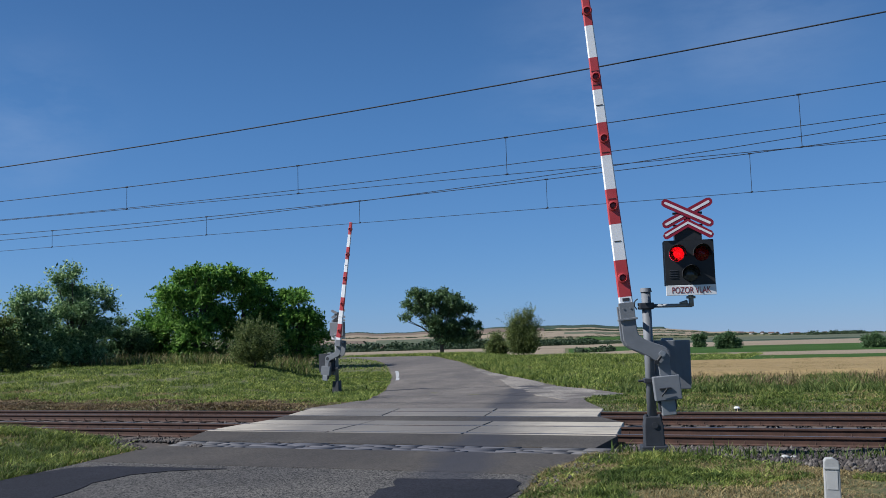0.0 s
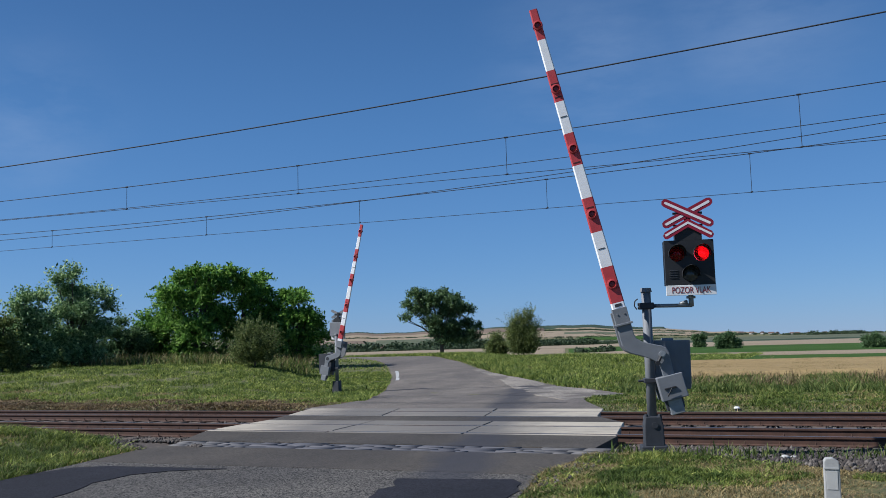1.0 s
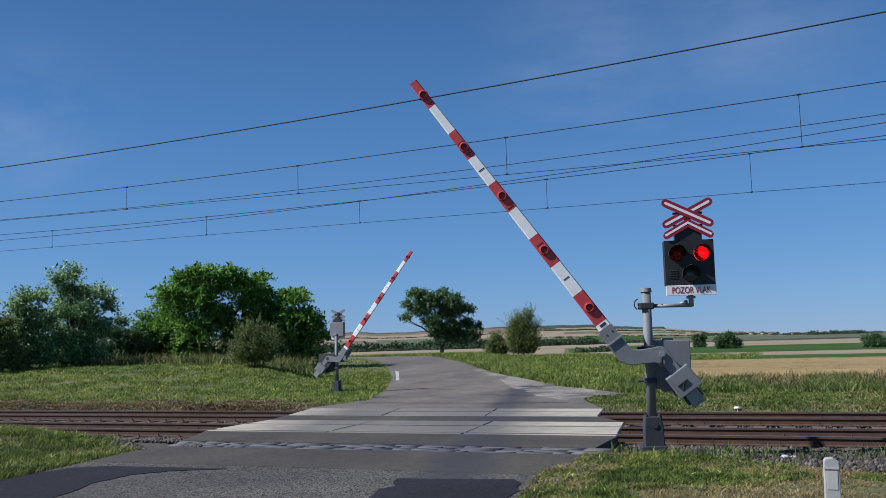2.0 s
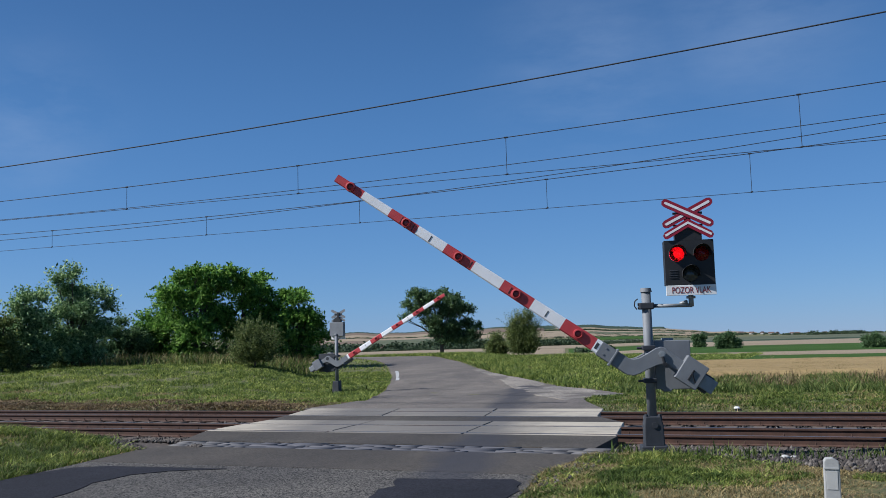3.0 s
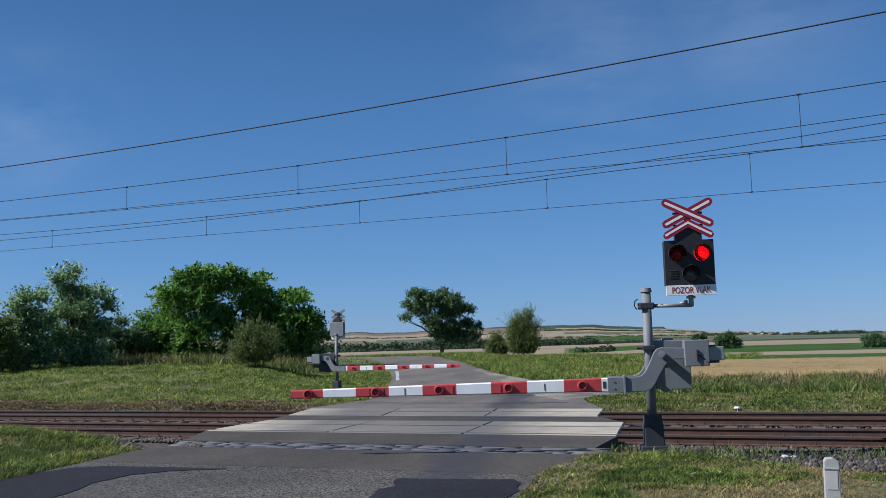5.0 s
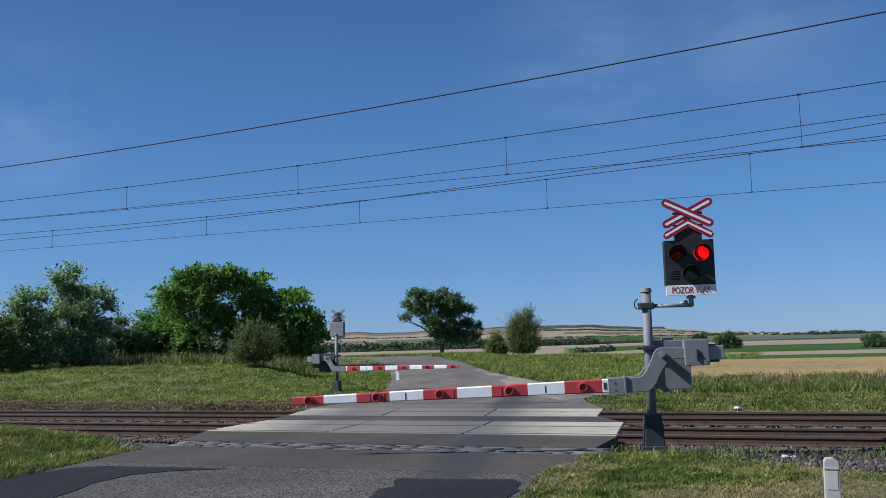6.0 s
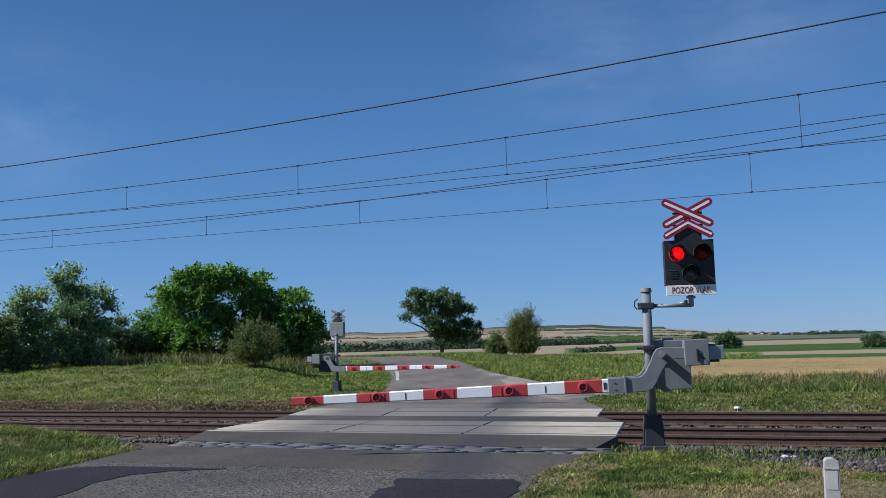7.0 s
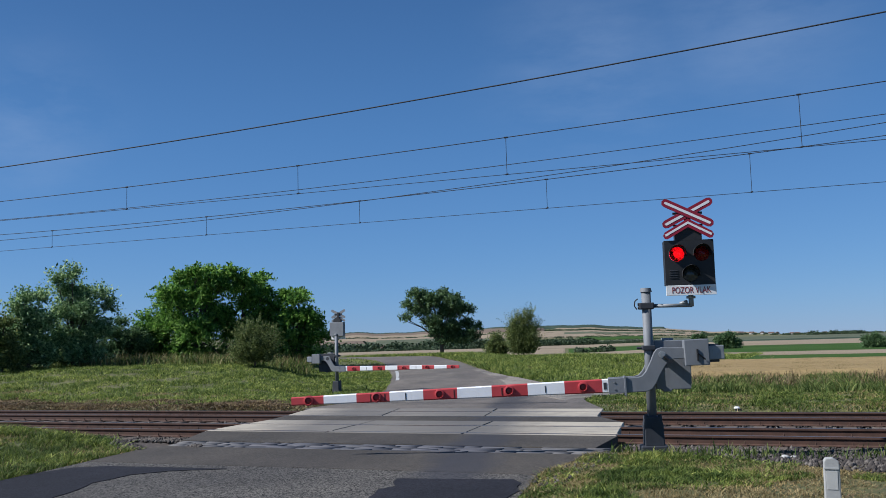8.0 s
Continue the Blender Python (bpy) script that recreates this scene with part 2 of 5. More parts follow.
M_WIRE = plain("dark_wire", (0.014, 0.016, 0.020), 0.8, 0.0)
M_LENS = lens_mat("red_lens_glass", (0.50, 0.02, 0.02))
M_LENS_DARK = plain("dark_lens", (0.045, 0.05, 0.05), 0.15)
M_BACK_RED = plain("red_lens_backing", (0.16, 0.012, 0.014), 0.35, 0, 40, 0.3)
M_RIM = plain("dark_red_strap", (0.055, 0.014, 0.014), 0.5, 0, 40, 0.3)
M_GLOW = glow_mat("red_signal_light", (1.0, 0.05, 0.09), 2.6)
M_SIGNRED = plain("sign_red_letters", (0.20, 0.015, 0.02), 0.5)
M_CRIMSON = plain("crimson_sign_paint", (0.271, 0.010, 0.029), 0.4, 0, 5, 0.12)
M_SIGNWHITE = painted("sign_white", (0.72, 0.72, 0.70), (0.80, 0.80, 0.78), 0.45, 4, 0, (0.352, 0.352, 0.334), 0.3)


# ---- mesh helpers ----
def tri_mesh(name, verts, tris, mat):
    me = bpy.data.meshes.new(name)
    verts, tris = np.asarray(verts, np.float32), np.asarray(tris, np.int32)
    me.vertices.add(len(verts))
    me.vertices.foreach_set("co", verts.ravel())
    me.loops.add(tris.size)
    me.loops.foreach_set("vertex_index", tris.ravel())
    k = tris.shape[1]
    me.polygons.add(len(tris))
    me.polygons.foreach_set("loop_start", np.arange(0, tris.size, k, dtype=np.int32))
    me.update(calc_edges=True)
    me.materials.append(mat)
    return me


def part(name, bm, material, parent=None, label="", at=None):
    if isinstance(bm, bmesh.types.BMesh):
        me = bpy.data.meshes.new(name)
        bm.to_mesh(me)
        bm.free()
        me.materials.append(material)
    else:
        me = bm
    ob = new(name, me)
    if parent:
        ob.parent = parent
    if at is not None:
        ob.matrix_basis = at
    if label:
        ob["label"] = label
    return ob


def thing(name, label, category, at=None, group="", kind=""):
    ob = new(name)
    if at is not None:
        ob.matrix_basis = at
    return tagged(ob, label, category, group, kind)


def box(bm, x0, x1, y0, y1, z0, z1, bevel=0.0):
    r = bmesh.ops.create_cube(bm, size=1)
    bmesh.ops.scale(bm, vec=(x1 - x0, y1 - y0, z1 - z0), verts=r["verts"])
    bmesh.ops.translate(bm, vec=((x0 + x1) / 2, (y0 + y1) / 2, (z0 + z1) / 2), verts=r["verts"])
    if bevel:
        edges = list({e for v in r["verts"] for e in v.link_edges})
        bmesh.ops.bevel(bm, geom=edges, offset=bevel, segments=2, profile=0.5, affect="EDGES")
    return bm


def rod(bm, a, b, r0, r1=None, seg=14):
    a, b = Vector(a), Vector(b)
    m = Matrix.Translation((a + b) / 2) @ (b - a).to_track_quat("Z", "Y").to_matrix().to_4x4()
    bmesh.ops.create_cone(bm, cap_ends=True, segments=seg, radius1=r0, radius2=r0 if r1 is None else r1, depth=(b - a).length, matrix=m)
    return bm


def slab(outline, y0, y1, bevel=0.0):
    """A plate in the x-z plane, from y0 to y1."""
    bm = bmesh.new()
    lower = [bm.verts.new((x, y0, z)) for x, z in outline]
    f = bm.faces.new(lower)
    r = bmesh.ops.extrude_face_region(bm, geom=[f])
    bmesh.ops.translate(bm, vec=(0, y1 - y0, 0), verts=[g for g in r["geom"] if isinstance(g, bmesh.types.BMVert)])
    bmesh.ops.recalc_face_normals(bm, faces=bm.faces)
    if bevel:
        bmesh.ops.bevel(bm, geom=[e for e in bm.edges if e.calc_face_angle(0) > 0.5], offset=bevel, segments=2, profile=0.5, affect="EDGES")
    return bm


def smooth(ob):
    for f in ob.data.polygons:
        f.use_smooth = True
    return ob


def step(a, b, v):
    t = np.clip((v - a) / (b - a), 0, 1)
    return t * t * (3 - 2 * t)


# ---- the lie of the land ----
WANDER = np.random.RandomState(5).uniform(0, 6.28, 24)


def land(x, y):
    """Height of the ground."""
    x, y = np.asarray(x, float), np.asarray(y, float)
    r, az = np.hypot(x, y), np.degrees(np.arctan2(x, y))
    crest = np.interp(r, [0, 28, 42, 58, 78, 95, 130, 200], [0, 0, -0.25, 0.10, 0.45, 0.15, -0.3, -0.5])
    z = crest * step(-34.5, -32, az) * (1 - step(-15, -8, az))
    z = z + np.interp(r, [58, 78, 104, 125, 165], [0, 0.30, 0.62, 0.45, 0]) * step(-33.5, -31, az) * (1 - step(-21.5, -18, az))
    z = z + 1.0 * step(-17, -36, x) * step(25.5, 40, y) * (1 - step(70, 130, r)) * step(-29.5, -34.5, az)
    z = z - 0.003 * np.maximum(r - 80, 0) * (1 - step(800, 1600, r) * 0.6)
    ridge = np.interp(az, [-180, -75, -50, -28, -24, -20, -17, -12, -8, -4, 0, 5, 40, 180], [18, 22, 34, 40, 37, 43, 47, 36, 22, 7, 2, 0, 14, 18])
    ridge = ridge + 2.0 * np.sin(az * 1.3 + 1) + 1.0 * np.sin(az * 3.1)
    z = z + 0.86 * ridge * step(1100, 2600, r)
    z = z - 0.45 * step(28, 41, r) * (1 - step(63, 71, r)) * step(-14.5, -9.5, az) * (1 - step(40, 60, az))
    bed = step(15.1, 16.5, y) * (1 - step(24.3, 25.6, y))
    z = z * (1 - bed) - 0.36 * bed
    z = z + 0.26 * step(-12.6, -17, x) * step(7, 12.5, y) * (1 - step(15.2, 16.9, y))
    z = z - 0.33 * step(14.0, 15.6, y + 0.75 * (x + 12.3)) * (1 - bed) * step(-18, -15.5, x) * (1 - step(-12.3, -11.5, x)) * (1 - step(20, 21, y))
    near = 1 - step(60, 120, r)
    bumps = 0
    for k in range(6):
        bumps = bumps + np.sin(x * (0.5 + 0.37 * k) + WANDER[k]) * np.sin(y * (0.45 + 0.41 * k) + WANDER[k + 6]) / (1.5 + k)
    tufts = np.sin(x * 2.3 + 1.1 * np.sin(y * 1.7)) * np.sin(y * 2.9 + 1.3 * np.sin(x * 1.3))
    return z + 0.022 * bumps * near + 0.035 * tufts * near * step(25.8, 28, y) * (1 - step(52, 60, r)) - 0.03


def polar_patch(name, az0, az1, r0, r1, lift, mat, na, nr, edge=0.0):
    """A sheet over a sector of the land, with a skirt round it when lifted."""
    az = np.radians(np.linspace(az0, az1, na))
    rr = np.geomspace(r0, r1, nr)
    A, RR = np.meshgrid(az, rr)
    x, y = RR * np.sin(A), RR * np.cos(A)
    z = land(x, y) + lift
    if edge:
        inner = np.zeros_like(z)
        inner[1:-1, 1:-1] = 1
        z = np.where(inner > 0, z, land(x, y) - 0.05)
    v = np.stack([x, y, z], -1).reshape(-1, 3)
    i = np.arange(nr * na).reshape(nr, na)
    q = np.stack([i[:-1, :-1], i[:-1, 1:], i[1:, 1:], i[1:, :-1]], -1).reshape(-1, 4)[:, ::-1]
    me = tri_mesh(name, v, q, mat)
    me.polygons.foreach_set("use_smooth", np.ones(len(q), bool))
    return me


def build_land():
    az = np.radians(np.unique(np.concatenate([np.linspace(-180, -60, 60), np.linspace(-60, 15, 300), np.linspace(15, 180, 80)])))
    rr = np.concatenate([[0.0], np.geomspace(1.0, 4600, 420)])
    A, RR = np.meshgrid(az, rr)
    x, y = RR * np.sin(A), RR * np.cos(A)
    v = np.stack([x, y, land(x, y)], -1).reshape(-1, 3)
    i = np.arange(v.shape[0]).reshape(x.shape)
    q = np.stack([i[:-1, :-1], i[:-1, 1:], i[1:, 1:], i[1:, :-1]], -1).reshape(-1, 4)[:, ::-1]
    me = tri_mesh("ground", v, q, M_GROUND)
    me.polygons.foreach_set("use_smooth", np.ones(len(q), bool))
    tagged(new("ground", me), "grassy ground with worn brown patches reaching the horizon", "ground", "", "structure")


build_land()


def leaf_cloud(rs, blobs, count, size, droop=0.0):
    """Bent leaf sprays filling a set of uneven ellipsoids, thinner inside."""
    w = np.array([b[3] * b[4] * b[5] for b in blobs]) ** 0.75
    pick = rs.choice(len(blobs), count, p=w / w.sum())
    B = np.array(blobs)[pick]
    d = rs.normal(size=(count, 3))
    d /= np.linalg.norm(d, axis=1, keepdims=True)
    rad = rs.uniform(0.1, 1.0, count) ** 0.5
    lump = 1 + 0.3 * np.sin(5 * d[:, 0] + 3 * d[:, 2] + pick) * np.sin(4 * d[:, 1] - 2 * d[:, 2] + 2 * pick)
    stray = rs.rand(count) < 0.10
    lump = lump + np.where(stray, rs.uniform(0, 0.45, count), rs.normal(0, 0.06, count))
    c = B[:, :3] + d * B[:, 3:6] * (rad * lump)[:, None]
    nrm = d + rs.normal(0, 0.7, (count, 3)) + np.array([0, 0, 0.35])
    nrm /= np.linalg.norm(nrm, axis=1, keepdims=True)
    u = np.cross(nrm, rs.normal(size=(count, 3)))
    u /= np.linalg.norm(u, axis=1, keepdims=True)
    u[:, 2] -= droop
    v = np.cross(nrm, u)
    s = (size * rs.uniform(0.55, 1.35, count))[:, None]
    quad = np.stack([c - u * s, c + v * s * 0.55 + nrm * s * 0.12, c + u * s * 1.05, c - v * s * 0.55 + nrm * s * 0.12], 1)
    i = 4 * np.arange(count)[:, None]
    tris = np.concatenate([i + np.array([[0, 1, 2]]), i + np.array([[0, 2, 3]])])
    return quad.reshape(-1, 3), tris


# ---- fields and distance ----
M_WHEAT = field_mat("ripe_wheat", (0.255, 0.185, 0.086), (0.315, 0.236, 0.118))
M_STUBBLE = field_mat("pale_stubble", (0.235, 0.190, 0.132), (0.300, 0.246, 0.174))
M_CROP = field_mat("green_crop", (0.037, 0.076, 0.017), (0.055, 0.099, 0.024))
M_FALLOW = field_mat("grey_green_fallow", (0.085, 0.100, 0.066), (0.125, 0.135, 0.088))
M_PLOUGH = field_mat("ploughed_soil", (0.140, 0.108, 0.082), (0.190, 0.150, 0.115))
# wood green paled and greyed: the distance haze is put into this colour
M_WOOD = field_mat("distant_wood", (0.036, 0.056, 0.040), (0.062, 0.086, 0.062))


def field(name, label, az0, az1, r0, r1, lift, mat, na=40, nr=24):
    me = polar_patch(name, az0, az1, r0, r1, lift, mat, na, nr, 1.0)
    return tagged(new(name, me), label, "field", "", "structure")


def fields():
    field("wheat_field", "ripe golden wheat field beyond the grass verge", -9.6, 30, 49.5, 67, 0.46, M_WHEAT, 60, 40)
    field("fallow_strip", "dark weedy strip behind the wheat", -9.6, 30, 68, 83, 0.08, M_CROP)
    field("stubble_strip", "pale stubble strip behind the wheat", -9.4, 30, 84, 104, 0.06, M_STUBBLE)
    field("green_field", "dark green crop field", -9.2, 30, 105, 186, 0.06, M_CROP)
    field("stubble_field", "pale harvested field on the plain", -9.0, 30, 190, 385, 0.10, M_STUBBLE)
    field("fallow_strip", "dark hedge strip on the plain", -9.0, 30, 392, 430, 0.5, M_WOOD)
    field("fallow_field", "grey-green fallow field on the plain", -9.0, 30, 440, 800, 0.3, M_FALLOW)
    field("stubble_strip", "pale stubble strip beyond the roadside bush", -19, -9.7, 96, 106, 0.06, M_STUBBLE)
    field("fallow_strip", "dark weedy strip between two stubble fields", -19, -9.7, 108, 118, 0.08, M_CROP)
    field("stubble_field", "pale stubble field beyond the roadside bush", -19, -9.5, 120, 168, 0.06, M_STUBBLE)
    field("green_field", "green crop field before the far wood", -15.2, -9.3, 172, 300, 0.06, M_CROP)
    field("stubble_field", "pale stubble field beside the green crop", -19, -15.3, 172, 330, 0.08, M_STUBBLE)
    field("stubble_field", "pale stubble field below the far wood", -19, -9.2, 340, 610, 0.10, M_STUBBLE)
    field("stubble_field", "pale harvested field beyond the road crest", -33, -19.5, 290, 470, 0.15, M_STUBBLE)
    field("stubble_field", "pale harvested field on the far slope", -33, -18, 1560, 1800, 1.5, M_STUBBLE)
    field("stubble_field", "pale harvested field on the far slope", -33, -20, 1870, 2150, 2, M_STUBBLE)
    field("stubble_field", "pale harvested field on the far slope", -17, -7, 1500, 1900, 2, M_STUBBLE)
    field("stubble_field", "pale harvested field on the far slope", -16, -4, 2050, 2300, 2, M_STUBBLE)
    field("green_field", "grey-green crop field on the far slope", -27, -22.8, 1480, 1640, 2.5, M_FALLOW)
    field("green_field", "green crop field on the far slope", -14.5, -10, 1330, 1480, 1.5, M_CROP)
    field("ploughed_field", "reddish ploughed field on the far slope", -31, -27.5, 1420, 1600, 2.5, M_PLOUGH)
    field("ploughed_field", "reddish ploughed field on the far slope", -21.5, -16.5, 1950, 2200, 3, M_PLOUGH)
    field("ploughed_field", "brown ploughed field below the far skyline", -33, -19.5, 2030, 2270, 3.2, M_PLOUGH)
    field("fallow_field", "grey-green pasture at the foot of the far slope", -33, -19, 1270, 1540, 2.0, M_FALLOW)
    field("wood", "dark wood along the top of the far ridge", -17.6, -9.2, 2130, 2600, 5, M_WOOD)
    field("wood", "dark wood strip along the far skyline", -34, -17.8, 2290, 2500, 4, M_WOOD)
    field("fallow_field", "grey-green field across the far slope", -15.5, -8, 1650, 1760, 2.5, M_FALLOW)
    field("fallow_field", "grey-green field on the far slope", -35, 25, 820, 1250, 1.0, M_FALLOW)


fields()


def tree_line(name, label, az0, az1, r0, r1, n, size, seed, mat, wide=1.1):
    rs = np.random.RandomState(seed)
    az, r = rs.uniform(az0, az1, n), rs.uniform(r0, r1, n)
    x, y = r * np.sin(np.radians(az)), r * np.cos(np.radians(az))
    z = land(x, y)
    s = size * rs.uniform(0.5, 1.3, n)
    blobs = [(a, b, c + 0.6 * k, k * wide, k * wide, k * 0.9) for a, b, c, k in zip(x, y, z, s)]
    v, t = leaf_cloud(rs, blobs, n * 70, size * 0.34)
    tagged(new(name, tri_mesh(name, v, t, mat)), label, "trees", "", "stuff")


def distance():
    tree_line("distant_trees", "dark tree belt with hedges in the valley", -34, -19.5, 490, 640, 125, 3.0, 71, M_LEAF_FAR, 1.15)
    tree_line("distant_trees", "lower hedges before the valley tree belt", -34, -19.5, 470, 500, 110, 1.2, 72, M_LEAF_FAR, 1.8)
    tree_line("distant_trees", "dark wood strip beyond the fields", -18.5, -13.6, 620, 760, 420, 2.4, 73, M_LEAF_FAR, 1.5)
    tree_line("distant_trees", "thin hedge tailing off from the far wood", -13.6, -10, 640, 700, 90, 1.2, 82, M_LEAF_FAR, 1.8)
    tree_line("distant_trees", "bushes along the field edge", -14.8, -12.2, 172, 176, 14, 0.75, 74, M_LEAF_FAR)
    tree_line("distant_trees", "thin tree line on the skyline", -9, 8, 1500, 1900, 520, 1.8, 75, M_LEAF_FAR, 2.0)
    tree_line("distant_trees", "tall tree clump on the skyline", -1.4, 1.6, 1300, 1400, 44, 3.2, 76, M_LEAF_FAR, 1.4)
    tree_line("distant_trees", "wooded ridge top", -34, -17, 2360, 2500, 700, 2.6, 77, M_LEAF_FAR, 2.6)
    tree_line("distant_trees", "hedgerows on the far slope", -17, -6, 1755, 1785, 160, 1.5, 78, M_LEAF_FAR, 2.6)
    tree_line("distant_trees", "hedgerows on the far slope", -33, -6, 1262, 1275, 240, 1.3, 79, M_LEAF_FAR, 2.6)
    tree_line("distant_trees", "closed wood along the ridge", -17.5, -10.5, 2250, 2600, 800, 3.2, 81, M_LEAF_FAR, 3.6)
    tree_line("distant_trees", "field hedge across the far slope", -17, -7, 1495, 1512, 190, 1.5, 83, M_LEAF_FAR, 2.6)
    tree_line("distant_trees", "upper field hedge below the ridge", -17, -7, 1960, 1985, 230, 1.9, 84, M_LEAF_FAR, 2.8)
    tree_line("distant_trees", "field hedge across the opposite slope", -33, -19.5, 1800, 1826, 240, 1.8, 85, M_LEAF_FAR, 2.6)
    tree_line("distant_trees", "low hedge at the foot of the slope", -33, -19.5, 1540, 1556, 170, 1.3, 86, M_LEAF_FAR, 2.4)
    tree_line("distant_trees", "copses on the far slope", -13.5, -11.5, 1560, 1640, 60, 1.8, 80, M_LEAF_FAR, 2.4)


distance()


def fit_strip(name, label, category, lefts, rights, mat, lift, n=6, kind="structure", level=None):
    """A road sheet between two edges given as matching points, subdivided across."""
    v, rows = [], len(lefts)
    dense_l, dense_r = [], []
    for k in range(rows - 1):
        m = max(1, int((Vector(lefts[k + 1]) - Vector(lefts[k])).length / (0.3 if name == "road_patch" else 1.2)))
        for j in range(m):
            dense_l.append(Vector(lefts[k]).lerp(Vector(lefts[k + 1]), j / m))
            dense_r.append(Vector(rights[k]).lerp(Vector(rights[k + 1]), j / m))
    dense_l.append(Vector(lefts[-1])), dense_r.append(Vector(rights[-1]))
    for a, b in zip(dense_l, dense_r):
        for j in range(n + 1):
            q = a.lerp(b, j / n)
            ragged = (0.16 if name == "road_patch" else 0.06) * noise.noise((q.x * 1.3, q.y * 2.3, 0)) if j in (0, n) and n > 1 else 0
            z = (max(float(land(q.x, q.y)), -0.045 if q.y < 28 else -9.0) if level is None else level) + lift
            v.append((q.x + ragged, q.y, z))
    w = n + 1
    q = [(i * w + j, i * w + j + 1, (i + 1) * w + j + 1, (i + 1) * w + j) for i in range(len(dense_l) - 1) for j in range(n)]
    bm = bmesh.new()
    vs = [bm.verts.new(c) for c in v]
    for f in q:
        bm.faces.new([vs[i] for i in f])
    r = bmesh.ops.extrude_face_region(bm, geom=bm.faces[:])
    bmesh.ops.translate(bm, vec=(0, 0, -0.45 if level is not None or "country" in label else -0.03), verts=[g for g in r["geom"] if isinstance(g, bmesh.types.BMVert)])
    bmesh.ops.recalc_face_normals(bm, faces=bm.faces)
    ob = part(name, bm, mat)
    return tagged(ob, label, category, "", kind)


FAR_LY = [24.25, 27.0, 28.7, 38.4, 42.7, 47.1, 54.0, 58.3, 62.7, 65.6, 74, 84]
FAR_LX = [-14.75, -14.6, -15.0, -19.06, -20.9, -22.98, -26.43, -28.71, -31.23, -33.24, -43.0, -56.0]
FAR_RY = [24.25, 26.3, 28.3, 30.5, 33.3, 36.5, 38.5, 44.2, 46.8, 51.2, 55.6, 62.4, 66.0, 70.5, 79, 89]
FAR_RX = [-5.7, -6.6, -7.3, -6.9, -6.9, -9.0, -10.4, -13.77, -15.66, -18.5, -21.06, -24.91, -27.3, -30.3, -39.0, -53.0]


